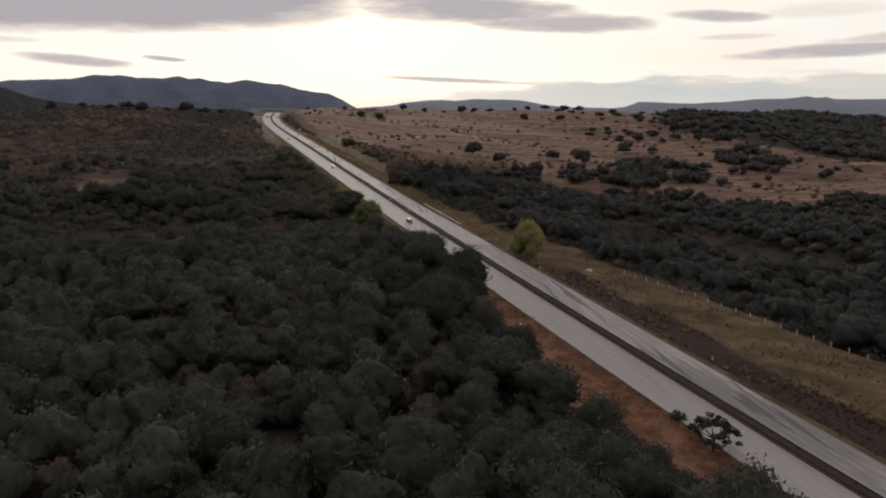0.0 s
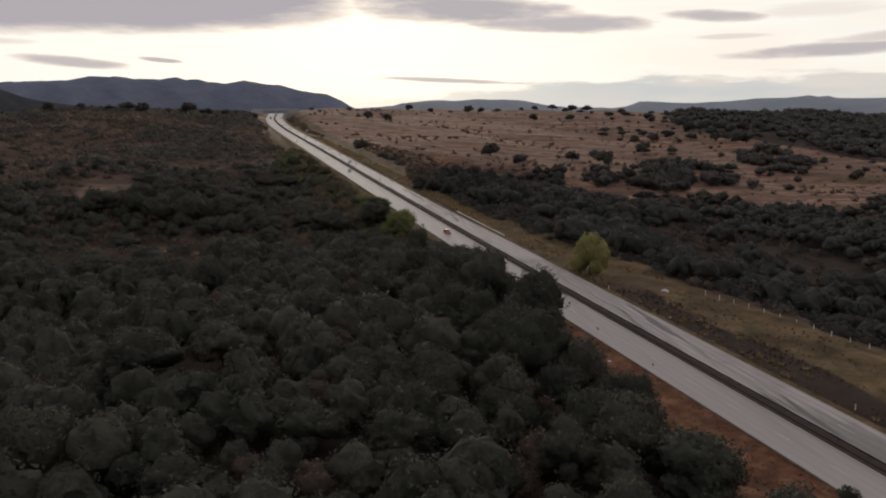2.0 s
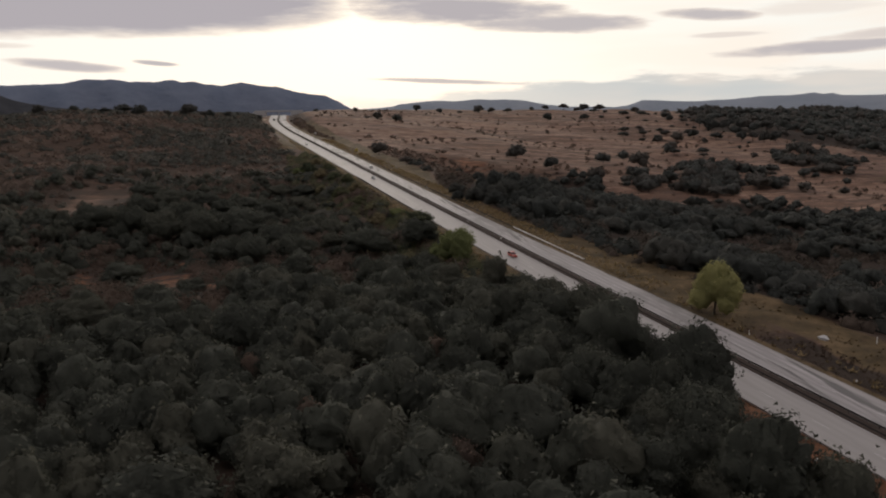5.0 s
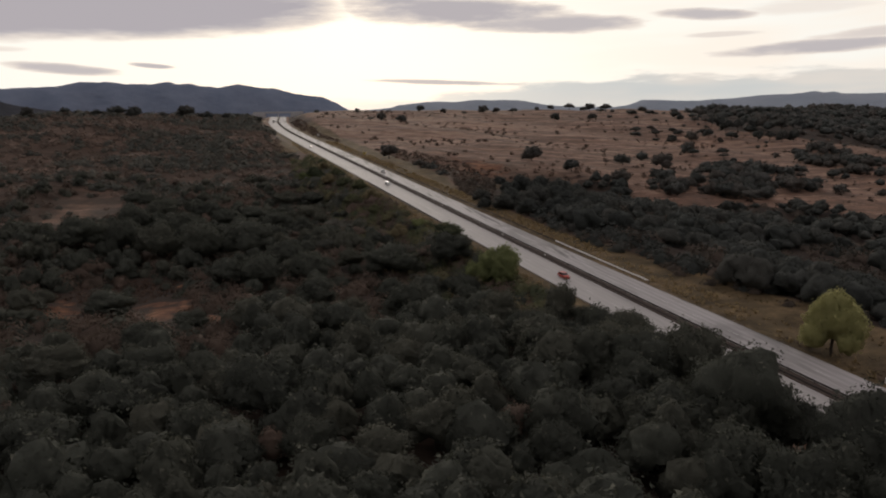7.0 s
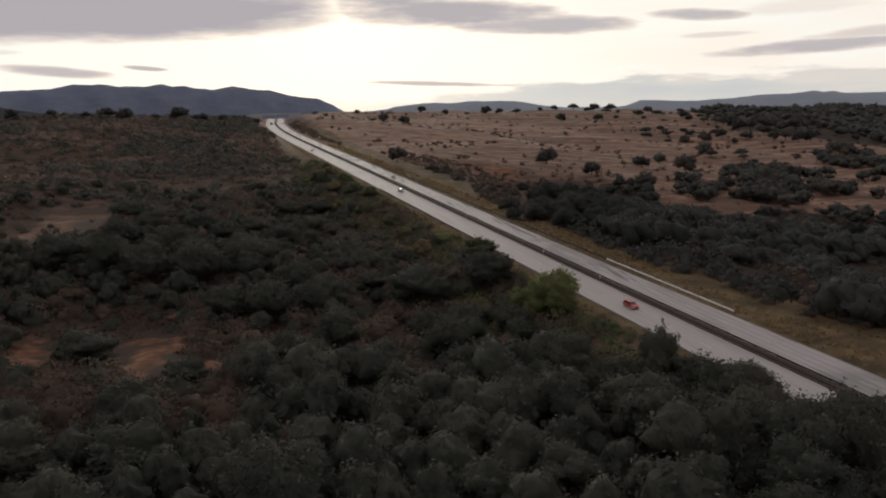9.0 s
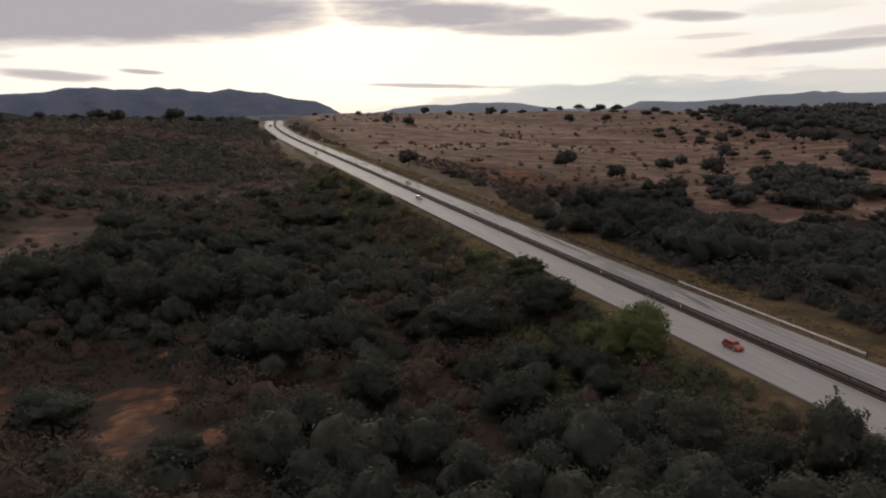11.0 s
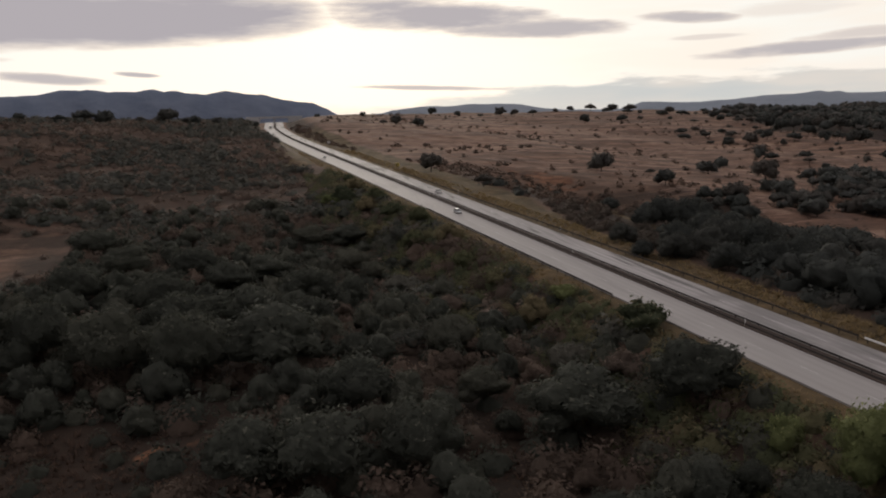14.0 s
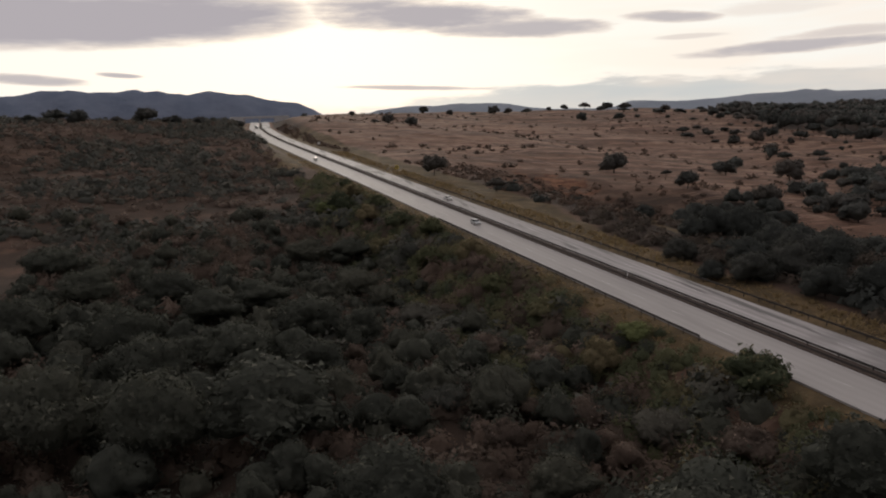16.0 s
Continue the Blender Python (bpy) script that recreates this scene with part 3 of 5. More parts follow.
def build_road():
    across_l = [-11.2, -9.2, -7.2, -5.2, -3.2, -1.0]
    for name, cols, mat, label in (("road_left_carriageway", across_l, ROAD_L, "pale asphalt carriageway of a divided highway"),
                                   ("road_right_carriageway", [1.7, 3.6, 5.5, 7.4, 9.3, 11.2], ROAD_R, "worn grey asphalt carriageway with dark wheel tracks")):
        prof = [(cols[0], -0.5)] + [(c, 0.06) for c in cols] + [(cols[-1], -0.5)]
        me = sweep(name, ROAD_Y, prof, mat, False, "across")
        if cols[0] > 0:
            # the outer shoulder is narrower farther up
            for v in me.vertices:
                off = v.co.x - float(road_x(v.co.y))
                v.co.x -= 0.95 * float(smooth(270, 370, v.co.y)) * max(0.0, off - 7.4) / 3.8
        ob = new(name, me)
        tagged(ob, label, "road", kind="structure")
    ob = new("median", sweep("median", ROAD_Y, [(-1.0, -0.4), (-1.0, 0.14), (-0.85, 0.18), (-0.4, 0.1), (0.6, 0.1), (1.5, 0.18), (1.7, 0.14), (1.7, -0.4)], MEDIAN, False))
    tagged(ob, "dark earth central reservation between the carriageways", "median", kind="structure")
    # broken lane lines, each dash a thin slab on the asphalt
    for side in (-1, 1):
        vs, fs = [], []
        for y0 in np.arange(0, 1100, 12.0):
            ys = np.array([y0, y0 + 3.5])
            xs, zs = road_x(ys) + side * 6.3, road_z(ys) + 0.066
            b = len(vs)
            vs += [(xs[0] - 0.06, ys[0], zs[0]), (xs[0] + 0.06, ys[0], zs[0]), (xs[1] + 0.06, ys[1], zs[1]), (xs[1] - 0.06, ys[1], zs[1])]
            fs.append((b, b + 1, b + 2, b + 3))
        tagged(new("lane_marking", mesh_from("lane_marking", vs, fs, LINE)), "worn white broken lane line painted on asphalt", "road marking", kind="structure")


build_road()


# ---- far hills ----
def build_hill(name, away, deep, bearings, heights, material, rough, seed, label, base=-40.0):
    """A ridge round the horizon: height angles over bearings, in degrees, at a distance."""
    B, R = np.meshgrid(np.arange(bearings[0], bearings[-1], 15.0 / away * 57.3), np.linspace(-1, 1, 25))
    r = away + R * deep
    x, y = r * np.sin(np.radians(B)), r * np.cos(np.radians(B))
    crest = 44.0 + away * np.tan(np.radians(np.interp(B, bearings, heights)))
    nz = np.zeros_like(B)
    for k in range(1, 6):
        f = 0.009 * 1.8 ** k
        nz += np.sin(x * f + 1.7 * np.sin(y * f * 0.5 + k + seed) + seed * k) / 1.6 ** k
    shape = np.clip(1 - np.abs(R) ** 1.6, 0, 1)
    spur = 1 + 0.3 * np.sin(B * 1.9 + seed + 2 * R) * (1 - shape)
    z = base + (crest - base) * shape * spur + nz * rough * shape
    n, k = B.shape
    i = np.arange((n - 1) * k).reshape(n - 1, k)[:, :-1].ravel()
    me = mesh_from(name, np.stack([x, y, z], 2).reshape(-1, 3), np.stack([i, i + 1, i + k + 1, i + k], 1), material, smooth_shade=True)
    tagged(new(name, me), label, "hill", kind="structure")


# the two farthest ridges carry their haze as colour
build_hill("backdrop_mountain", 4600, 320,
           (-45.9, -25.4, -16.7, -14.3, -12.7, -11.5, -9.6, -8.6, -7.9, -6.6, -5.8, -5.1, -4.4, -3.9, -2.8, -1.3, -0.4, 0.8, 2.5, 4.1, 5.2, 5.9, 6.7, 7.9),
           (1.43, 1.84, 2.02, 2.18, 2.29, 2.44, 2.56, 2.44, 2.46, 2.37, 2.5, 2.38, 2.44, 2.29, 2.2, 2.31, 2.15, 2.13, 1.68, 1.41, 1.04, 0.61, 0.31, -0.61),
           FAR_HILL_HAZE, 5, 1.3, "long wooded mountain with blue evening haze in its colour")
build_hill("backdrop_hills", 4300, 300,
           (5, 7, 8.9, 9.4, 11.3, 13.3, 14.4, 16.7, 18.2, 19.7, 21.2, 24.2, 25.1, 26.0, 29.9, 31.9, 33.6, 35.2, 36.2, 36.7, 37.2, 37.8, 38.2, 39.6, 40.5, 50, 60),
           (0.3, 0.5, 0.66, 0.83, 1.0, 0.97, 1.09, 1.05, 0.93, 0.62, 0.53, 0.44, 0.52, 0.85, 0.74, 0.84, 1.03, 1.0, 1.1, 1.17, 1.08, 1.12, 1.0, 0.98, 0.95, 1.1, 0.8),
           FARTHER_HILL_HAZE, 2.0, 4.1, "low hills along the horizon with haze in their colour")
build_hill("backdrop_slope", 1650, 260, (-48, -25, -16.5, -15.8, -14.7, -13.5, -12.4, -11.0, -9.0, -7.0), (3.2, 2.4, 1.75, 1.5, 1.07, 0.84, 0.62, 0.45, 0.1, -0.6), NEAR_HILL, 3, 2.2, "dark wooded hillside")


# ---- trees ----
def crown_arrays(seed, wide, tall, foot, lobes_n, leaves, leaf, skin=(16, 7), ragged=0.1, stem=0.0, dense=(0.82, 0.95)):
    """One crown: rounded boughs melted into one lumpy mass, with many small leaf sprays over it."""
    rng = np.random.default_rng(seed)
    k = np.arange(lobes_n)
    a = 2.4 * k + rng.uniform(-0.5, 0.5, lobes_n)
    q = np.sqrt((k + 0.3) / lobes_n)
    lean, long = rng.uniform(0, 6.28), rng.uniform(0.8, 1.0)
    px, py = q * wide * 0.35 * np.cos(a), q * wide * 0.35 * long * np.sin(a)
    c = np.stack([px * math.cos(lean) - py * math.sin(lean), px * math.sin(lean) + py * math.cos(lean), foot + (tall - foot) * (0.64 - 0.3 * q ** 3 + rng.uniform(-0.16, 0.1, lobes_n))], 1)
    r = wide * rng.uniform(0.1, 0.2, lobes_n) * np.where(k == 0, 1.2, 1)
    # small tufts over the boughs
    m = lobes_n * (4 if skin[0] > 16 else 2)
    pick, tilt, turn = rng.integers(0, lobes_n, m), rng.uniform(-0.3, 1, m), rng.uniform(0, 2 * math.pi, m)
    out = np.stack([np.sqrt(1 - tilt * tilt) * np.cos(turn), np.sqrt(1 - tilt * tilt) * np.sin(turn), tilt], 1)
    c = np.concatenate([c, c[pick] + out * r[pick, None] * 0.82])
    r = np.concatenate([r, wide * rng.uniform(0.035, 0.085, m) * (1 if skin[0] > 16 else 1.3)])
    flat = np.array([1.0, 1.0, max(1.0, wide / (tall - foot) * 0.75)])
    mid = np.array([0, 0, foot + (tall - foot) * 0.38])
    sprig = 0.07 if skin[0] > 16 else 0.03
    twigs = [(v / np.linalg.norm(v) * f, q) for v, f, q in zip(rng.normal(0, 1, (7, 3)), (8, 10, 12, 14, 17, 20, 24), rng.uniform(0, 6.28, 7))]

    def reach(u):
        """Distance from the crown's middle to its outline in the directions u."""
        p = (c - mid) * flat
        w = u * flat
        ln = np.linalg.norm(w, axis=1, keepdims=True)
        w = w / ln
        b = w @ p.T
        disc = b * b - (p * p).sum(1)[None] + (r * r)[None]
        d = np.where(disc > 0, b + np.sqrt(np.maximum(disc, 0)), wide * 0.16)
        d = np.maximum(np.max(d, 1), wide * 0.16) / ln[:, 0]
        # small sprigs roughen the outline
        rough = sum(np.sin(u @ w + q) for w, q in twigs) / 3.2
        return d * (1 + sprig * rough)

    def slope(u, d):
        """Outward direction of the lumpy outline."""
        e1 = np.cross(u, [0.31, 0.87, 0.38])
        e1 /= np.linalg.norm(e1, axis=1, keepdims=True)
        e2 = np.cross(u, e1)
        s1, s2 = reach(u + 0.07 * e1) - d, reach(u + 0.07 * e2) - d
        out = u - e1 * np.clip(s1 / d / 0.07, -1.0, 1.0)[:, None] - e2 * np.clip(s2 / d / 0.07, -1.0, 1.0)[:, None]
        out = out / np.linalg.norm(out, axis=1, keepdims=True) + 0.2 * u
        return out / np.linalg.norm(out, axis=1, keepdims=True)

    segs, rings = skin
    th = np.linspace(0.02, math.pi * 0.93, rings + 1)
    ph = np.arange(segs) * 2 * math.pi / segs
    T, P = np.meshgrid(th, ph, indexing="ij")
    P = P + (np.arange(rings + 1) % 2)[:, None] * math.pi / segs
    u = np.stack([np.sin(T) * np.cos(P), np.sin(T) * np.sin(P), np.cos(T)], 2).reshape(-1, 3)
    d = reach(u)
    d[:segs] = d[:segs].mean()
    loose = (rng.uniform(*dense, len(u)) if segs > 16 else rng.uniform(0.9, 0.97, len(u)))
    loose[:segs] = loose[:segs].mean()
    skin_v = mid + u * (d * loose)[:, None]
    skin_n = slope(u, d) + rng.normal(0, 0.14 if segs > 16 else 0.18, u.shape)
    skin_f, skin_n = skin_tris(segs, rings), skin_n / np.linalg.norm(skin_n, axis=1, keepdims=True)

    z = rng.uniform(-0.4, 1, leaves)
    a = rng.uniform(0, 2 * math.pi, leaves)
    h = np.sqrt(1 - z * z)
    u = np.stack([h * np.cos(a), h * np.sin(a), z], 1)
    d = reach(u)
    nrm = slope(u, d)
    p = mid + u * (d * (rng.uniform(0.88, 1.0, leaves) + np.abs(rng.normal(0, ragged, leaves)) * np.where(rng.uniform(0, 1, leaves) < 0.2, 0.5, 0.3)))[:, None]
    v, n = sprays(rng, p, nrm, leaf, 0.5)
    V, F, N = np.concatenate([skin_v, v]), np.concatenate([skin_f, np.arange(leaves * 3).reshape(-1, 3) + len(skin_v)]), np.concatenate([skin_n, n])
    # bring the crown to its width and height
    fit_w, fit_h = wide * 0.5 / np.percentile(np.hypot(v[:, 0], v[:, 1]), 95), tall / np.percentile(v[:, 2], 99)
    V = V * (fit_w, fit_w, fit_h)
    if stem:
        # a plain stem under a crown that is only seen far off
        q = np.array([(stem * math.cos(t), stem * math.sin(t)) for t in (0, 2.09, 4.19)])
        w = np.concatenate([np.c_[q, np.full(3, -0.3)], np.c_[q * 0.6, np.full(3, foot + (tall - foot) * 0.5)]])
        k = len(V)
        F = np.concatenate([F, k + np.array([(0, 1, 4), (0, 4, 3), (1, 2, 5), (1, 5, 4), (2, 0, 3), (2, 3, 5)])])
        V, N = np.concatenate([V, w]), np.concatenate([N, np.c_[q, np.zeros(3)] / stem, np.c_[q, np.zeros(3)] / stem])
    # random up-facing sprays are marked for the painted glint
    top_glint = np.zeros(len(V))
    top_glint[len(skin_v):len(skin_v) + 3 * leaves] = np.repeat(rng.uniform(0, 1, leaves) * (0.45 + 0.55 * np.clip(nrm[:, 2] * 1.4, 0, 1)), 3)
    return V, F, N, top_glint


def skin_tris(segs, rings):
    n = np.arange(rings * segs).reshape(rings, segs)
    m = np.roll(n, -1, 1)
    return np.concatenate([np.stack([n, n + segs, m + segs], 2).reshape(-1, 3), np.stack([n, m + segs, m], 2).reshape(-1, 3)])


def sprays(rng, p, nrm, leaf, jitter):
    """A pointed leaf spray at each place, lying loosely along the crown; its shading follows the crown."""
    k = len(p)
    tilt = nrm + rng.normal(0, jitter, (k, 3))
    tilt /= np.linalg.norm(tilt, axis=1, keepdims=True)
    f1 = np.cross(tilt, rng.normal(0, 1, (k, 3)))
    f1 /= np.linalg.norm(f1, axis=1, keepdims=True)
    f2 = np.cross(tilt, f1)
    s = (leaf * rng.uniform(0.6, 1.4, k))[:, None]
    v = np.stack([p - f1 * s * 0.45 - f2 * s * 0.4, p + f1 * s * 0.75, p - f1 * s * 0.4 + f2 * s * 0.42], 1).reshape(-1, 3)
    n = 0.75 * nrm + 0.25 * tilt
    return v, np.repeat(n / np.linalg.norm(n, axis=1, keepdims=True), 3, 0)


def bush_arrays(seed, wide, tall, leaves, leaf, skin=(7, 3)):
    """A bush: loose sprays round a small dense middle, with no hard outline."""
    rng = np.random.default_rng(seed)
    segs, rings = skin
    T, P = np.meshgrid(np.linspace(0.05, math.pi * 0.6, rings + 1), np.arange(segs) * 2 * math.pi / segs, indexing="ij")
    r = 0.5 * rng.uniform(0.5, 0.86, T.shape)
    skin_v = np.stack([r * wide * np.sin(T) * np.cos(P), r * wide * np.sin(T) * np.sin(P), r * 1.7 * tall * np.cos(T)], 2).reshape(-1, 3)
    skin_n = np.stack([np.sin(T) * np.cos(P), np.sin(T) * np.sin(P), np.cos(T) + 0.3], 2).reshape(-1, 3)
    q, a = np.sqrt(rng.uniform(0, 1, leaves)), rng.uniform(0, 2 * math.pi, leaves)
    h = np.sqrt(np.maximum(1 - q * q, 0)) * rng.uniform(0.55, 1.08, leaves)
    p = np.stack([q * wide * 0.52 * np.cos(a), q * wide * 0.52 * np.sin(a), tall * h], 1)
    nrm = np.stack([q * np.cos(a), q * np.sin(a), 0.5 + h], 1)
    nrm /= np.linalg.norm(nrm, axis=1, keepdims=True)
    v, n = sprays(rng, p, nrm, leaf, 0.5)
    V = np.concatenate([skin_v, v])
    return V, np.concatenate([skin_tris(segs, rings), np.arange(leaves * 3).reshape(-1, 3) + len(skin_v)]), np.concatenate([skin_n, n]), np.zeros(len(V))


def trunk_mesh(seed, tall, thick, reach, limbs=4):
    """A tapered, slightly bent trunk that forks into limbs."""
    rng = random.Random(seed)
    bm = bmesh.new()

    def tube(a, b, r0, r1, segs=7, steps=3):
        a, b = Vector(a), Vector(b)
        ax = (b - a).normalized()
        e1 = ax.orthogonal().normalized()
        e2 = ax.cross(e1)
        rings = []
        for i in range(steps + 1):
            t = i / steps
            c = a.lerp(b, t) + Vector((rng.uniform(-1, 1), rng.uniform(-1, 1), 0)) * r0 * (0.5 if 0 < i < steps else 0)
            r = r0 + (r1 - r0) * t
            rings.append([bm.verts.new(c + (e1 * math.cos(2 * math.pi * j / segs) + e2 * math.sin(2 * math.pi * j / segs)) * r) for j in range(segs)])
        for p, q in zip(rings, rings[1:]):
            for j in range(segs):
                bm.faces.new((p[j], p[(j + 1) % segs], q[(j + 1) % segs], q[j]))

    fork = tall * 0.42
    tube((0, 0, -0.4), (rng.uniform(-0.2, 0.2), rng.uniform(-0.2, 0.2), fork), thick, thick * 0.7)
    for k in range(limbs):
        a = 2 * math.pi * k / limbs + rng.uniform(-0.4, 0.4)
        tube((0, 0, fork * 0.93), (reach * math.cos(a), reach * math.sin(a), tall * rng.uniform(0.68, 0.8)), thick * 0.5, thick * 0.14, 5)
    me = bpy.data.meshes.new("trunk")
    bm.to_mesh(me)
    bm.free()
    me.materials.append(BARK)
    return me


def tree_prototype(name, seed, wide, tall, foot, lobes_n, leaves, leaf, material, ragged=0.12):
    thing = new(name)
    v, f, n, top_glint = crown_arrays(seed, wide, tall, foot, lobes_n, leaves, leaf, (34, 15), ragged)
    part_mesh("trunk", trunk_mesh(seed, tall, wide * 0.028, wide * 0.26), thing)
    part_mesh("crown", mesh_from("crown", v, f, material, 0.0, True, n, top_glint), thing)
    return thing


def strew(template, places, scales, turns, tones):
    """Copies of one template, joined: arrays of places, faces, tones and directions."""
    v, f, n, top_glint = template
    c, s = np.cos(turns)[:, None], np.sin(turns)[:, None]
    V, W = np.empty((len(places), len(v), 3), np.float32), np.empty((len(places), len(v), 3), np.float32)
    for out, src, k in ((V, v, scales[:, None]), (W, n, 1.0)):
        out[:, :, 0] = (src[None, :, 0] * c - src[None, :, 1] * s) * k
        out[:, :, 1] = (src[None, :, 0] * s + src[None, :, 1] * c) * k
        out[:, :, 2] = src[None, :, 2] * k
    V += places[:, None, :]
    F = f[None] + (np.arange(len(places)) * len(v))[:, None, None]
    return V.reshape(-1, 3), F.reshape(-1, 3), np.repeat(tones, len(v)), W.reshape(-1, 3), np.tile(top_glint, len(places))


def joined(name, templates, xy, scales, material, rng, label, category):
    """One stretch of growth that nobody could count, on the ground."""
    xy = np.asarray(xy, float)
    pick = rng.integers(0, len(templates), len(xy))
    P = np.c_[xy, ground_z(xy[:, 0], xy[:, 1]) - 0.15]
    V, F, T, W, P2, b = [], [], [], [], [], 0
    for k, tpl in enumerate(templates):
        m = pick == k
        if not m.any():
            continue
        v, f, t, w, top_glint = strew(tpl, P[m], scales[m], rng.uniform(0, 6.28, m.sum()), rng.uniform(0, 1, m.sum()))
        V.append(v), F.append(f + b), T.append(t), W.append(w), P2.append(top_glint)
        b += len(v)
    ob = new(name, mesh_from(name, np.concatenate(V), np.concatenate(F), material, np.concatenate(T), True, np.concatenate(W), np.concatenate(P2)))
    tagged(ob, label, category, kind="stuff")
    return ob


def scatter(rng, x0, x1, y0, y1, gap):
    """A jittered lattice of places."""
    X, Y = np.meshgrid(np.arange(x0, x1, gap), np.arange(y0, y1, gap))
    X = X + rng.uniform(-0.5, 0.5, X.shape) * gap
    Y = Y + rng.uniform(-0.5, 0.5, Y.shape) * gap
    return X.ravel(), Y.ravel()


def seen_land(x, y):
    """The part of the land that the flight looks over."""
    return (x > -50 - 0.37 * np.maximum(y - 120, 0)) & (x < 0.92 * y + 45) & (y > 45)


BROAD = [tree_prototype("tree", 11, 9.8, 9.0, 1.0, 22, 2300, 0.29, LEAF, 0.2), tree_prototype("tree", 12, 8.6, 8.2, 0.8, 18, 1900, 0.28, LEAF, 0.2),
         tree_prototype("tree", 13, 11.0, 9.0, 1.0, 28, 2600, 0.3, LEAF, 0.2), tree_prototype("tree", 14, 7.2, 7.4, 0.6, 15, 1600, 0.27, LEAF, 0.22),
         tree_prototype("tree", 15, 7.4, 6.2, 0.5, 17, 1700, 0.26, LEAF_DRY, 0.25)]
BROAD_LABEL = ("broad dark green tree in dense roadside woodland", "rounded dark green tree in dense roadside woodland", "wide spreading dark green tree in dense woodland",
               "small dark green tree in dense woodland", "dry brown leafed tree among green woodland")
for ob, lab in zip(BROAD, BROAD_LABEL):
    tagged(ob, lab, "tree", "trees of the roadside wood")


# trees that can be told apart, wood by wood: place and width of the crown
EDGE_WOOD = ((20, 79, 7), (-9, 90, 9), (27, 93, 11), (11, 96, 8), (19, 102, 9), (-22, 103, 10), (6, 105, 7), (-6, 114, 9), (44, 122, 16), (-11, 123, 8), (-21, 125, 10), (7, 134, 11), (-5, 137, 11), (-39, 138, 13),
             (41, 148, 10), (15, 149, 10), (-31, 170, 14), (26, 171, 11), (-18, 172, 13), (5, 196, 9), (-12, 204, 8), (12, 210, 9), (-9, 216, 10), (-1, 221, 10), (26, 224, 10), (-17, 225, 9), (-52, 232, 12), (-32, 233, 11))
DEEP_WOOD = ((-1, 240, 10), (9, 240, 10), (-44, 243, 12), (-23, 244, 15), (32, 249, 11), (-14, 259, 7), (26, 260, 11), (-42, 262, 13), (-57, 264, 13), (-1, 264, 9), (15, 277, 8), (-45, 279, 12), (7, 282, 9), 
             (-38, 298, 9), (-4, 298, 9), (-15, 301, 8), (-21, 304, 10), (11, 307, 11), (-10, 317, 11), (-77, 314, 10), (-58, 320, 15.5), (28, 319, 10))
GLADE_WOOD = ((-23, 345, 12), (-10, 346, 11), (-32, 348, 12), (14, 351, 17), (33, 351, 13), (4, 365, 8), (-16, 366, 12), (-42, 396, 14), (-27, 394, 18), (-57, 401, 14), (-82, 410, 17), (-69, 408, 13), (-18, 421, 10), (-46, 423, 13),
              (-30, 428, 13), (-39, 434, 9), (-7, 440, 10), (-51, 442, 13), (-16, 448, 13), (-71, 449, 13), (-36, 460, 13), (-25, 470, 14), (-63, 476, 13), (-45, 477, 13), (-2, 480, 12), (-77, 509, 14), (2, 515, 13), (-11, 515, 12))
# low round bushes in the open: place, width, height, kind of leaf
DOMES = ((30, 367, 8.4, 4.6, 0), (24, 378, 9.5, 5.0, 1), (17, 388, 8.5, 4.6, 0), (3, 383, 6.5, 4.5, 0), (12, 420, 10, 5.0, 0), (8, 450, 11, 5.0, 1), (26, 468, 8.5, 4.4, 0), (26, 130, 7.5, 6, 0), (19, 124, 8.5, 6, 0),
         (-1, 398, 8, 4.2, 1), (35, 334, 6.4, 5, 2), (34, 404, 8, 3, 2), (4, 578, 11, 5, 2), (21, 410, 8, 3.4, 0), (18, 500, 9, 4.4, 1), (-21, 392, 7, 4, 0))


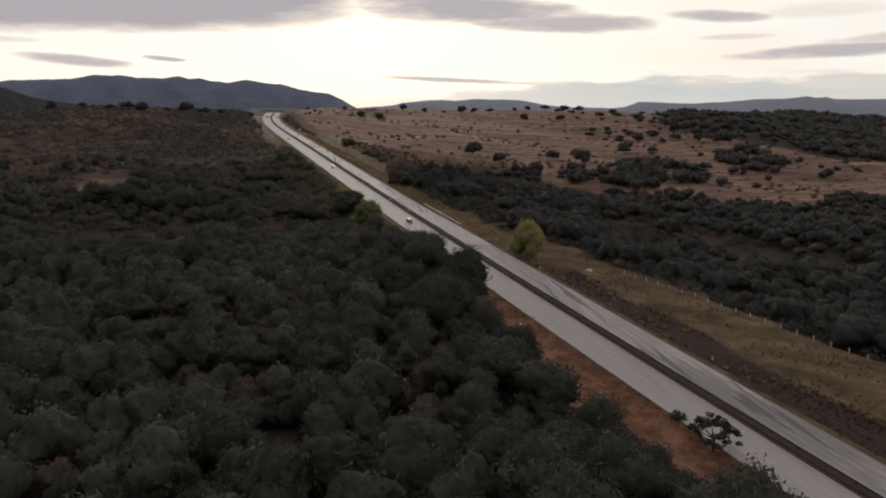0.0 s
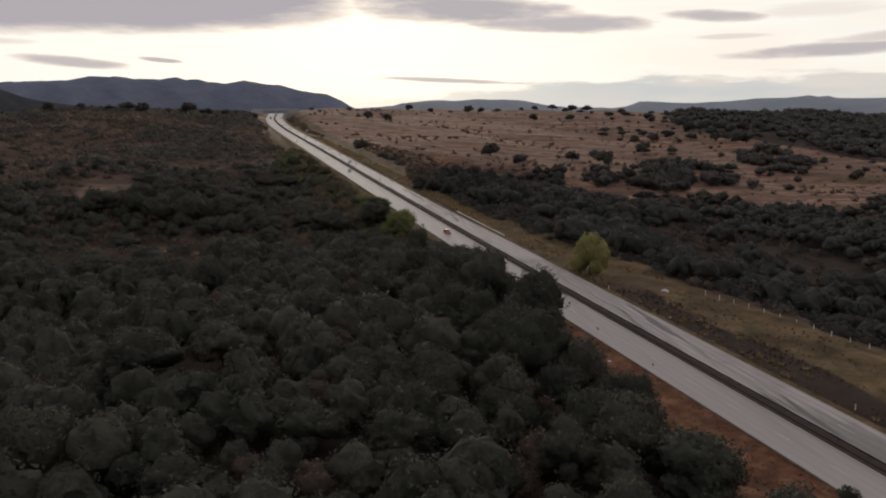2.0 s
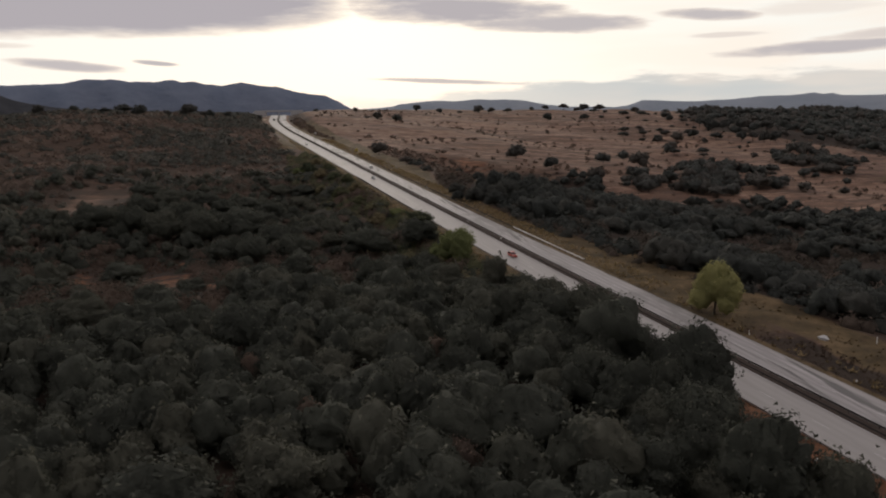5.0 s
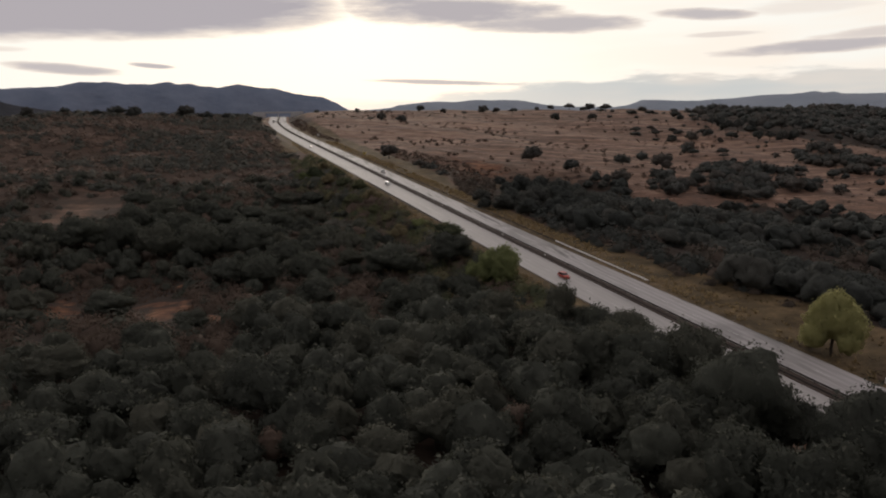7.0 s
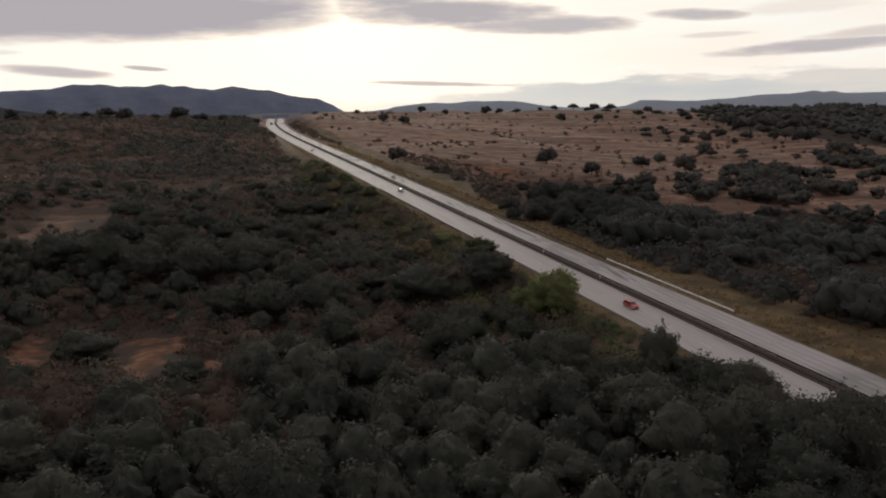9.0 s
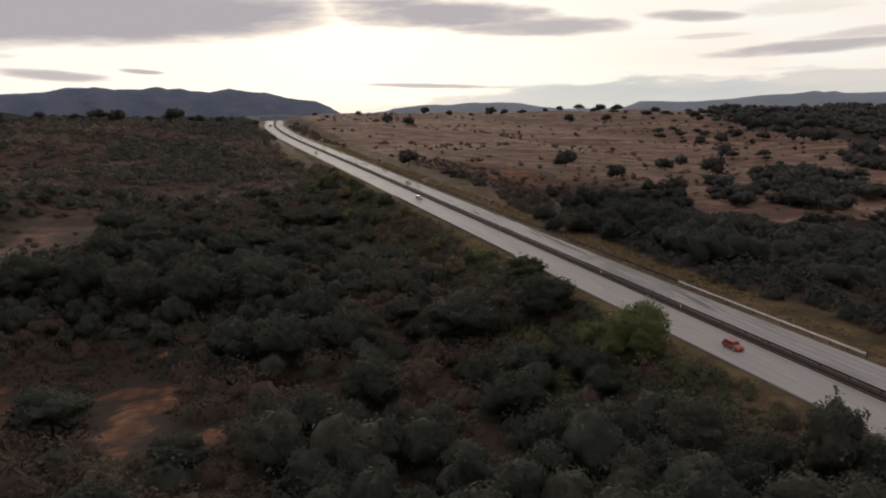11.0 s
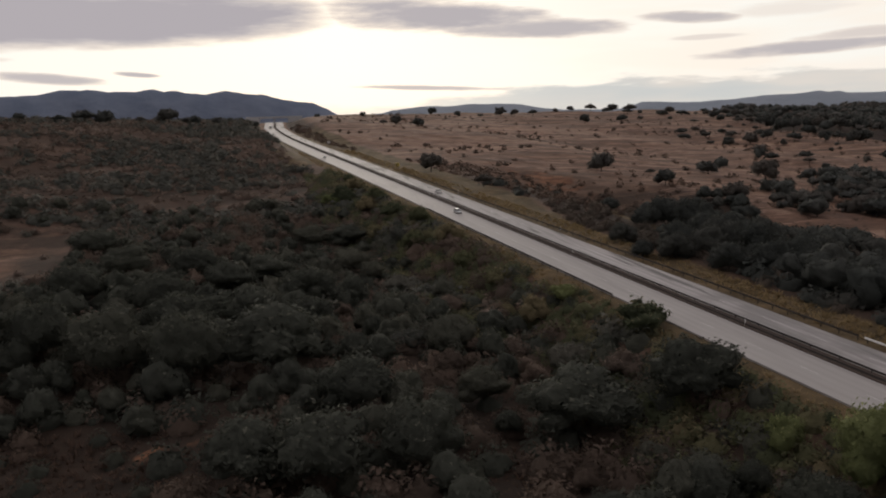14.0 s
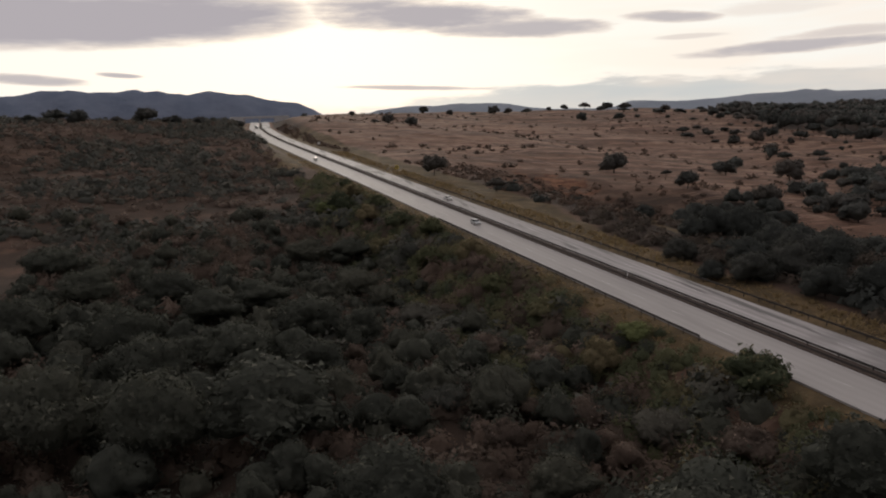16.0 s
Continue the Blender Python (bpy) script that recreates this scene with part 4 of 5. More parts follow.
def left_wood():
    rng = np.random.default_rng(5)
    spots = np.array(EDGE_WOOD + DEEP_WOOD + GLADE_WOOD, float)
    domes = np.array(DOMES, float)
    taken = np.concatenate([spots, domes[:, :3]])
    for n, (px, py, w) in enumerate(spots):
        k = (0, 2, 1, 2, 3, 0)[n % 6] if w > 8.5 else (1, 3)[n % 2]
        wide, tall = ((9.8, 9.0), (8.6, 8.2), (11.0, 9.0), (7.2, 7.4))[k]
        grow = 1 + 0.15 * float(smooth(320, 345, py))
        w = w * grow
        high = min(max(0.72 * w, 6.6), 10.8) * (1 - 0.25 * float(smooth(430, 500, py)))
        if 390 < py < 412:
            high *= 1.25
        if px < -28 and 250 < py < 286:
            high *= 0.78
        if px < -28 and 285 < py < 325:
            high = 0.5 * w      # low spreading trees round the red earth
        t = copy_thing(BROAD[k], pose(px, py, float(ground_z(px, py)) - 0.1, rz=float(rng.uniform(0, 360))))
        t.scale = (w / wide, w / wide * float(rng.uniform(0.85, 1.0)), high / tall)
    for n, (px, py, w, h, kind) in enumerate(DOMES):
        if n not in (0, 1, 10):
            t = copy_thing(DOME[kind], pose(px, py, float(ground_z(px, py)) - 0.1, rz=47.0 * n))
            t.scale = (w / 8.0, w / 8.0, h / 4.6)
    # the growth between them
    x, y = scatter(rng, -200, 75, 48, 590, 5.7)
    d = x - road_x(y)
    keep = seen_land(x, y) & (clearing(x, y) < 0.25) & (d < -bank_width(y) - 3 - 14 * smooth(262, 280, y))
    keep &= np.min(np.hypot(x[:, None] - taken[None, :, 0], (y[:, None] - taken[None, :, 1]) * 0.85) - 0.42 * taken[None, :, 2], 1) > 1.0
    keep &= ~((x < -26) & (x > -82) & (y > 276) & (y < 334))
    full = 1 - 0.45 * smooth(285, 320, y) * (1 - 0.8 * smooth(380, 400, y) * smooth(500, 470, y) * smooth(10, -10, x)) - 0.35 * smooth(480, 520, y) + 0.3 * smooth(-85, -100, x) * smooth(300, 250, y)
    keep &= rng.uniform(0, 1, len(x)) < full
    x, y = x[keep], y[keep]
    d = x - road_x(y)
    size = rng.choice((0.6, 0.75, 0.9, 1.05, 1.2), len(x), p=(0.18, 0.27, 0.27, 0.2, 0.08)) * rng.uniform(0.9, 1.1, len(x)) * (1 - 0.2 * smooth(280, 330, y) - 0.15 * smooth(440, 500, y)) * (1 - 0.28 * smooth(240, 262, y) * smooth(300, 285, y) * smooth(-18, -30, x))
    order = np.argsort(np.abs(d + bank_width(y) + 10) + 0.12 * np.maximum(y - 250, 0))
    single = np.zeros(len(x), bool)
    single[order[:165]] = True
    for px, py, s in zip(x[single], y[single], size[single]):
        k = rng.choice(5, p=(0.3, 0.22, 0.22, 0.18, 0.08))
        t = copy_thing(BROAD[k], pose(px, py, float(ground_z(px, py)) - 0.1, rz=float(rng.uniform(0, 360))))
        t.scale = (s, s, s * float(rng.uniform(0.88, 1.15)))
    near = ~single & (y < 440) & (x > -95)
    xy = np.c_[x, y]
    dry = rng.uniform(0, 1, len(x)) < 0.08 + 0.2 * smooth(280, 340, y) * smooth(420, 380, y)
    joined("woodland", HIGH, xy[near & ~dry], size[near & ~dry], LEAF, rng, "dense dark green woodland beside the road", "woodland")
    joined("dry_woodland", HIGH_DRY, xy[near & dry], size[near & dry] * 0.85, LEAF_DRY, rng, "brown dry trees scattered through the woodland", "woodland")
    rest = ~single & ~near
    joined("slope_trees", MID, xy[rest & ~dry], size[rest & ~dry], LEAF, rng, "dark green trees on the scrub slope", "woodland")
    joined("dry_slope_trees", MID, xy[rest & dry], size[rest & dry] * 0.85, LEAF_DRY, rng, "dry brown trees on the scrub slope", "woodland")


DOME = [tree_prototype("bush", 310, 8.0, 4.6, 0.0, 14, 1500, 0.27, LEAF_SCRUB, 0.2), tree_prototype("bush", 311, 8.0, 4.6, 0.0, 14, 1500, 0.27, SCRUB_GREEN, 0.2), tree_prototype("bush", 312, 8.0, 4.6, 0.0, 12, 1500, 0.27, LEAF_LIME, 0.25)]
for ob, lab, (px, py, w, h, kind) in zip(DOME, ("round brown bush standing in dry undergrowth", "round dark green bush standing in dry undergrowth", "round yellow-green bush beside the embankment"), (DOMES[0], DOMES[1], DOMES[10])):
    tagged(ob, lab, "bush", "round bushes in the undergrowth")
    ob.matrix_basis = pose(px, py, float(ground_z(px, py)) - 0.1) @ Matrix.Diagonal((w / 8.0, w / 8.0, h / 4.6, 1))
HIGH = [crown_arrays(40 + k, 9.0 + 0.9 * (k % 3), 8.0 + 0.7 * (k % 2), 0.0, 19, 420, 0.43, (18, 8), 0.17) for k in range(6)]
HIGH_DRY = [crown_arrays(46 + k, 8.0, 6.4, 0.2, 12, 700, 0.33, (16, 7), 0.18) for k in range(3)]
MID = [crown_arrays(30 + k, 9.0 + 0.9 * (k % 3), 7.6 + 0.7 * (k % 2), 0.0, 10, 160, 0.88, (12, 5), 0.16) for k in range(6)]
SHRUB = [bush_arrays(50 + k, 4.2 + 0.5 * (k % 2), 2.0 + 0.3 * (k % 3), 62, 0.55, (8, 3)) for k in range(6)]
NEAR_SHRUB = [bush_arrays(150 + k, 4.4 + 0.5 * (k % 2), 2.2 + 0.4 * (k % 3), 150, 0.32, (8, 3)) for k in range(6)]
FAR_SHRUB = [bush_arrays(57 + k, 5.0 + 0.6 * (k % 2), 1.7 + 0.3 * (k % 3), 18, 1.05, (6, 2)) for k in range(6)]
TINY_SHRUB = [bush_arrays(67 + k, 5.0 + 0.6 * (k % 2), 1.8 + 0.4 * (k % 3), 14, 1.1, (5, 2)) for k in range(5)]
FIELD_TREE = [crown_arrays(70 + k, 8.8, 5.4 + 0.5 * (k % 2), (-0.8, 0.5, -0.6, 1.0, -0.8)[k], 8, 120, 0.85, (11, 5), 0.18, 0.28) for k in range(5)]
left_wood()
for ob, (px, py) in zip(BROAD, ((6, 96), (18, 88), (-8, 104), (28, 100), (-20, 118))):
    ob.matrix_basis = pose(px, py, float(ground_z(px, py)) - 0.1)


# ---- woods and scrub ----
def far_edge(y):
    """Where the far wood begins to thin out into the field."""
    return 620 + 0.22 * (y - 830)


def right_woods():
    rng = np.random.default_rng(8)
    spots = np.array(GULLY_WOOD, float)
    for n, (px, py, w, h) in enumerate(spots):
        t = copy_thing(GULLY_TREE[n % 2], pose(px, py, float(ground_z(px, py)) - 0.1, rz=71.0 * n)) if n > 1 else GULLY_TREE[n]
        if n < 2:
            t.matrix_basis = pose(px, py, float(ground_z(px, py)) - 0.1, rz=71.0 * n)
        t.scale = (w / 10.0, w / 10.0, h / 7.5)
    x, y = scatter(rng, 50, 460, 100, 680, 6.3)
    x2, y2 = x + 22 * (bumps(x, y, 40, 6.0) - 0.5), y + 60 * (bumps(x, y, 45, 4.0) - 0.5)
    k = inside(x2, y2, WOOD_GULLY) & (x - road_x(y) > 27 + (17 + 0.29 * np.clip(228 - y, 0, 120)) * smooth(330, 260, y)) & seen_land(x, y) & (rng.uniform(0, 1, len(x)) < 0.95 - 0.5 * (bumps(x, y, 48, 1.2) < 0.4))
    size = rng.uniform(0.6, 1.2, len(x)) * (1 - 0.2 * smooth(520, 640, y))
    gap = np.hypot((x - 195) / 42, (y - 345) / 55) < 1
    k &= ~told_apart(x, y)
    k &= ~gap | (rng.uniform(0, 1, len(x)) < 0.6)
    dry = rng.uniform(0, 1, len(x)) < 0.06 + 0.4 * (bumps(x, y, 42, 7.0) > 0.6) + 0.8 * gap
    far = k & ~dry & (x > 215)
    joined("far_gully_woodland", FAR_TREE, np.c_[x, y][far], size[far], LEAF_GULLY_SHADE, rng, "dark trees on the far side of the gully", "woodland")
    k &= ~far
    joined("gully_woodland", GULLY, np.c_[x, y][k & ~dry], size[k & ~dry], LEAF_GULLY_SHADE, rng, "dark trees filling the gully below the road", "woodland")
    joined("dry_gully_woodland", SHRUB, np.c_[x, y][k & dry], size[k & dry] * 1.7, TWIG, rng, "leafless brown thicket between the trees of the gully", "scrub")
    x, y = scatter(rng, 220, 600, 530, 900, 8.5)
    x2, y2 = x + 22 * (bumps(x, y, 40, 2.0) - 0.5), y + 30 * (bumps(x, y, 60, 5.0) - 0.5)
    k = (inside(x2, y2, WOOD_SLOPE) | inside(x2, y2, WOOD_HOLLOW)) & (rng.uniform(0, 1, len(x)) < 0.8 * (bumps(x, y, 30, 3.0) > 0.34))
    k |= (x < 520) & (y > 560) & (y < 860) & (rng.uniform(0, 1, len(x)) < 0.015)
    joined("slope_woodland", FIELD_TREE, np.c_[x, y][k], rng.uniform(0.8, 1.9, k.sum()), LEAF_FIELD_HAZE, rng, "clump of dark trees on the grass hillside", "woodland")
    x, y = scatter(rng, 560, 1300, 730, 1580, 12.8)
    x2, y2 = x + 60 * (bumps(x, y, 70, 2.0) - 0.5), y + 120 * (bumps(x, y, 90, 5.0) - 0.5)
    k = inside(x2, y2, WOOD_FAR) & (rng.uniform(0, 1, len(x)) < 0.15 + 0.75 * smooth(0, 160, x - far_edge(y)) * (0.45 + 0.55 * (bumps(x, y, 60, 9.0) > 0.42)))
    joined("far_woodland", FAR_TREE, np.c_[x, y][k], rng.uniform(0.5, 1.0, k.sum()) ** 1.5 * 1.7 + 0.4, LEAF_FIELD_HAZE, rng, "far dark woodland on the valley side", "woodland")
    # loose trees round the edges of the far wood
    x, y = scatter(rng, 340, 900, 700, 1420, 24.0)
    k = ~inside(x, y, WOOD_FAR) & (rng.uniform(0, 1, len(x)) < 0.03 + 0.4 * smooth(480, 660, x)) & (x > 340 + 0.18 * (y - 700))
    joined("scattered_trees", FIELD_TREE, np.c_[x, y][k], rng.uniform(0.5, 1.15, k.sum()), LEAF_FIELD_HAZE, rng, "scattered dark trees on the grass hillside", "woodland")


def outer_wood():
    """The wood goes on behind and beside the flight, thinning out."""
    rng = np.random.default_rng(12)
    x, y = scatter(rng, -260, 60, -60, 520, 7.2)
    d = x - road_x(y)
    k = ~seen_land(x, y) & (d < -bank_width(y) - 4) & (rng.uniform(0, 1, len(x)) < smooth(-0.25, 0.25, bumps(x, y, 60, 4.0) - smooth(-90, -240, x) - 0.6 * smooth(420, 520, y) + 0.1) * smooth(-70, -20, y))
    joined("outer_woodland", FAR_TREE, np.c_[x, y][k], rng.uniform(0.65, 1.15, k.sum()), LEAF, rng, "dark green woodland thinning out over the hillside", "woodland")


def scrub():
    rng = np.random.default_rng(9)
    # brown and green scrub on the slope beyond the wood
    x, y = scatter(rng, -420, 40, 380, 1180, 5.2)
    d = x - road_x(y)
    k = seen_land(x, y) & (d < -17 - 10 * smooth(620, 700, y)) & ((clearing(x, y) < 0.4) | (rng.uniform(0, 1, len(x)) < 0.12 + 0.5 * (tan_patch(x, y) < 0.1)))
    k &= rng.uniform(0, 1, len(x)) < (0.45 + 0.5 * smooth(0.4, 0.6, bumps(x, 2.2 * y, 70, 3.3))) * (0.5 + 0.5 * smooth(430, 560, y))
    x, y = x[k], y[k]
    size = rng.uniform(0.6, 1.5, len(x))
    green = rng.uniform(0, 1, len(x)) < (0.22 + 0.65 * smooth(0.46, 0.58, bumps(x, 2.2 * y, 70, 3.3))) * (1 - 0.2 * smooth(-50, -110, x))
    near = y < 560
    joined("green_scrub", SHRUB, np.c_[x, y][green & near], size[green & near] * 1.25, SCRUB_GREEN, rng, "low dark green bushes on the dry slope", "scrub")
    joined("dry_scrub", SHRUB, np.c_[x, y][~green & near], size[~green & near], LEAF_SCRUB, rng, "low dry brown bushes on the slope", "scrub")
    joined("far_green_scrub", FAR_SHRUB, np.c_[x, y][green & ~near], size[green & ~near] * 1.25, SCRUB_GREEN, rng, "dark green bushes on the far slope", "scrub")
    joined("far_dry_scrub", FAR_SHRUB, np.c_[x, y][~green & ~near], size[~green & ~near], LEAF_SCRUB, rng, "dry brown bushes on the far slope", "scrub")
    # between the trees of the wood, and at the foot of the embankment
    x, y = scatter(rng, -120, 60, 262, 560, 4.8)
    d = x - road_x(y)
    k = seen_land(x, y) & (d < -18) & ((red_patch(x, y) < 0.1) & ((clearing(x, y) < 0.35) | (rng.uniform(0, 1, len(x)) < np.where(y > 400, 0.06, 0.5)))) & (rng.uniform(0, 1, len(x)) < 0.65 + 0.25 * smooth(0.35, 0.55, bumps(x, y, 34, 0.7)))
    x, y = x[k], y[k]
    size = rng.uniform(0.6, 1.75, len(x))
    green = rng.uniform(0, 1, len(x)) < 0.2 + 0.35 * (bumps(x, y, 40, 1.5) > 0.5)
    joined("undergrowth", NEAR_SHRUB, np.c_[x, y][~green], size[~green], LEAF_DRY, rng, "dry undergrowth between the trees", "scrub")
    joined("green_undergrowth", NEAR_SHRUB, np.c_[x, y][green], size[green] * 1.1, LEAF, rng, "dark green undergrowth between the trees", "scrub")
    x, y = scatter(rng, 0, 60, 272, 660, 3.1)
    d = x - road_x(y)
    k = (d < -14.6) & (d > -42) & (y > 272) & (rng.uniform(0, 1, len(x)) < 0.75)
    joined("embankment_bushes", NEAR_SHRUB, np.c_[x, y][k], rng.uniform(0.55, 1.35, k.sum()) * (0.5 + 0.5 * smooth(-14, -19, d[k])), LEAF_BANK, rng, "green and ochre bushes on the road embankment", "scrub")
    # tussocks and small bushes over the field
    x, y = scatter(rng, 40, 760, 470, 1300, 8.5)
    d = x - road_x(y)
    k = (d > 40) & ~inside(x, y, WOOD_GULLY) & (rng.uniform(0, 1, len(x)) < 0.07 + 0.3 * (bumps(x, 2 * y, 110, 5.0) > 0.55) + 0.3 * smooth(760, 640, y) * (bumps(x, 2 * y, 45, 1.0) > 0.45))
    joined("field_bushes", TINY_SHRUB, np.c_[x, y][k], rng.uniform(0.2, 1.0, k.sum()) ** 2.2 * 1.3 + 0.12, FIELD_BUSH, rng, "small dry bushes dotted over the grass field", "scrub")
    # brown thicket at the foot of the field and on the cutting
    x, y = scatter(rng, 20, 240, 150, 1130, 4.6)
    d = x - road_x(y)
    foot = (d > 22 + 15 * smooth(460, 570, y)) & (y < 720) & (np.abs(x - (105 + 0.7 * (600 - y))) < 60)
    foot &= track(x, y) > 3.0
    foot |= (track(x, y) > 3.0) & (d > 23 + 18 * smooth(330, 240, y) + 14 * smooth(460, 570, y) + 0.31 * np.clip(228 - y, 0, 110)) & (d < 62 + 0.29 * np.clip(228 - y, 0, 110)) & (y < 560)
    cutting = (d > 15 + 7 * smooth(900, 800, y)) & (d < 27) & (y > 800)
    k = (foot & (rng.uniform(0, 1, len(x)) < 0.78)) | (cutting & (rng.uniform(0, 1, len(x)) < 0.75))
    brown = (rng.uniform(0, 1, len(x)) < 0.35 + 0.3 * (bumps(x, y, 36, 2.0) > 0.5) + 0.5 * smooth(400, 470, y)) | (y > 600)
    for name, far, tpl, mat, lo, hi, lab in (("thicket", False, SHRUB, TWIG, 0.6, 1.4, "leafless brown thicket along the gully"), ("far_thicket", True, FAR_SHRUB, FIELD_BUSH, 0.45, 1.05, "low brown thicket at the foot of the field")):
        m = k & brown & ((y > 520) == far)
        joined(name, tpl, np.c_[x, y][m], rng.uniform(lo, hi, m.sum()), mat, rng, lab, "scrub")
    joined("green_thicket", SHRUB, np.c_[x, y][k & ~brown], rng.uniform(0.9, 2.0, (k & ~brown).sum()), LEAF_GULLY_SHADE, rng, "dark green bushes along the edge of the gully", "scrub")
    # tall dry grass along the shoulders
    x, y = scatter(rng, 5, 120, 130, 800, 1.35)
    d = x - road_x(y)
    k = (((d > 13.4) & (d < 22.5)) | ((d < -12.8) & (d > -19) & (y > 230))) & (rng.uniform(0, 1, len(x)) < (0.15 + 0.75 * smooth(260, 330, y)) * (0.4 + 0.6 * (bumps(x, y, 25, 2.0) > 0.4)))
    joined("roadside_grass", TUSSOCK, np.c_[x, y][k], rng.uniform(0.6, 1.6, k.sum()) * np.where(d[k] < 0, 0.7, 1.0), STRAW, rng, "tall straw-coloured grass along the shoulder", "grass")
    x, y = scatter(rng, -105, 12, 288, 392, 1.45)
    k = (clearing(x, y) > 0.05) & (red_patch(x, y) < 0.3) & (rng.uniform(0, 1, len(x)) < 0.8)
    joined("glade_grass", TUSSOCK, np.c_[x, y][k], rng.uniform(0.6, 1.5, k.sum()), GLADE_GRASS, rng, "dark reddish dry grass and weeds in the glade", "grass")
    x, y = scatter(rng, 30, 85, 70, 240, 1.05)
    k = (bank(x, y) > 0.3) & (rng.uniform(0, 1, len(x)) < 0.25 + 0.6 * (bumps(x, y, 14, 3.0) > 0.45))
    joined("bank_grass", TUSSOCK, np.c_[x, y][k], rng.uniform(0.25, 0.7, k.sum()), RUST_GRASS, rng, "sparse rust-brown grass on the bare bank", "grass")
    x, y = scatter(rng, 55, 90, 75, 262, 0.9)
    d = x - road_x(y)
    k = (d > -13.2) & (d < -10.9 + 0.9 * (bumps(x, y, 9, 4.0) - 0.5)) & (rng.uniform(0, 1, len(x)) < 0.8)
    joined("shoulder_grass", TUSSOCK, np.c_[x, y][k], rng.uniform(0.35, 0.8, k.sum()), RUST_GRASS, rng, "rust-brown grass creeping over the edge of the asphalt", "grass")
    x, y = scatter(rng, 75, 130, 80, 262, 1.0)
    d = x - road_x(y)
    k = (d > 13.2) & (d < 26 + 7 * (bumps(x, y, 24, 2.0) - 0.5) - 8 * smooth(215, 262, y)) & (rng.uniform(0, 1, len(x)) < 0.75)
    joined("dead_weeds", TUSSOCK, np.c_[x, y][k], rng.uniform(0.35, 0.85, k.sum()), DEAD_WEED, rng, "dark brown dead weeds in the ditch beside the road", "weeds")
    x, y = scatter(rng, 85, 165, 90, 300, 1.6)
    d = x - road_x(y)
    k = (d > 24 - 8 * smooth(215, 262, y)) & (d < 38 + 0.29 * np.clip(228 - y, 0, 110)) & (rng.uniform(0, 1, len(x)) < 0.5)
    joined("verge_grass", TUSSOCK, np.c_[x, y][k], rng.uniform(0.3, 0.75, k.sum()), VERGE_GRASS, rng, "short olive and ochre grass on the verge", "grass")


def tussock(seed):
    rng = random.Random(seed)
    vs, fs = [], []
    for _ in range(12):
        a, lean, w, h = rng.uniform(0, 6.3), rng.uniform(0.35, 0.95), rng.uniform(0.07, 0.15), rng.uniform(0.35, 0.85)
        c, s = math.cos(a), math.sin(a)
        bx, by = rng.uniform(-0.3, 0.3), rng.uniform(-0.3, 0.3)
        b = len(vs)
        vs += [(bx - s * w, by + c * w, 0), (bx + s * w, by - c * w, 0), (bx + c * lean, by + s * lean, h)]
        fs.append((b, b + 1, b + 2))
    V = np.array(vs)
    n = np.cross(V[1::3] - V[::3], V[2::3] - V[::3])
    return V, np.array(fs), np.repeat(n / np.linalg.norm(n, axis=1, keepdims=True), 3, 0), np.zeros(len(V))


TUSSOCK = [tussock(k) for k in range(4)]
STRAW = leaf_material("straw", (0.205, 0.15, 0.077), (0.26, 0.19, 0.097), (0.32, 0.235, 0.128), 0.8, 0.1)
RUST_GRASS = leaf_material("rust_grass", (0.1495, 0.0828, 0.0483), (0.1955, 0.1104, 0.0644), (0.253, 0.1495, 0.092), 0.8, 0.1)
GLADE_GRASS = leaf_material("glade_grass", (0.0736, 0.0494, 0.0379), (0.1035, 0.069, 0.0517), (0.1437, 0.092, 0.0667))
DEAD_WEED = leaf_material("dead_weed", (0.058, 0.041, 0.03), (0.074, 0.053, 0.039), (0.1, 0.072, 0.05))
VERGE_GRASS = leaf_material("verge_grass", (0.07, 0.05, 0.024), (0.108, 0.076, 0.036), (0.16, 0.108, 0.054))
LEAF_BANK = leaf_material("leaf_bank", (0.066, 0.078, 0.046), (0.118, 0.122, 0.062), (0.21, 0.162, 0.094))
FIELD_BUSH = leaf_material("field_bush", (0.069, 0.0517, 0.0414), (0.115, 0.0828, 0.0633), (0.1725, 0.115, 0.0851))
GULLY = [crown_arrays(80 + k, 10.5 + 1.2 * (k % 3), 7.0 + 0.7 * (k % 2), -0.6, 15, 180, 0.56, (14, 6), 0.27) for k in range(6)]
for tpl in GULLY + MID + FIELD_TREE:
    tpl[3][:] *= 0.8
FAR_TREE = [crown_arrays(90 + k, 11.0, 7.0, 0.0, 7, 36, 1.1, (10, 4), 0.14) for k in range(4)]
GULLY_TREE = [tree_prototype("tree", 85 + k, 10.0, 7.5, -0.4, 18, 1300, 0.36, LEAF_GULLY_SHADE, 0.2) for k in range(2)]
for ob in GULLY_TREE:
    tagged(ob, "dark dense tree at the edge of the gully", "tree", "trees of the gully")
right_woods()
outer_wood()
scrub()


# ---- single trees that stand out ----
def stand(ob, x, y, s=1.0, turn=0.0):
    ob.matrix_basis = pose(x, y, float(ground_z(x, y)) - 0.1, rz=turn) @ Matrix.Diagonal((s, s, s, 1))
    return ob


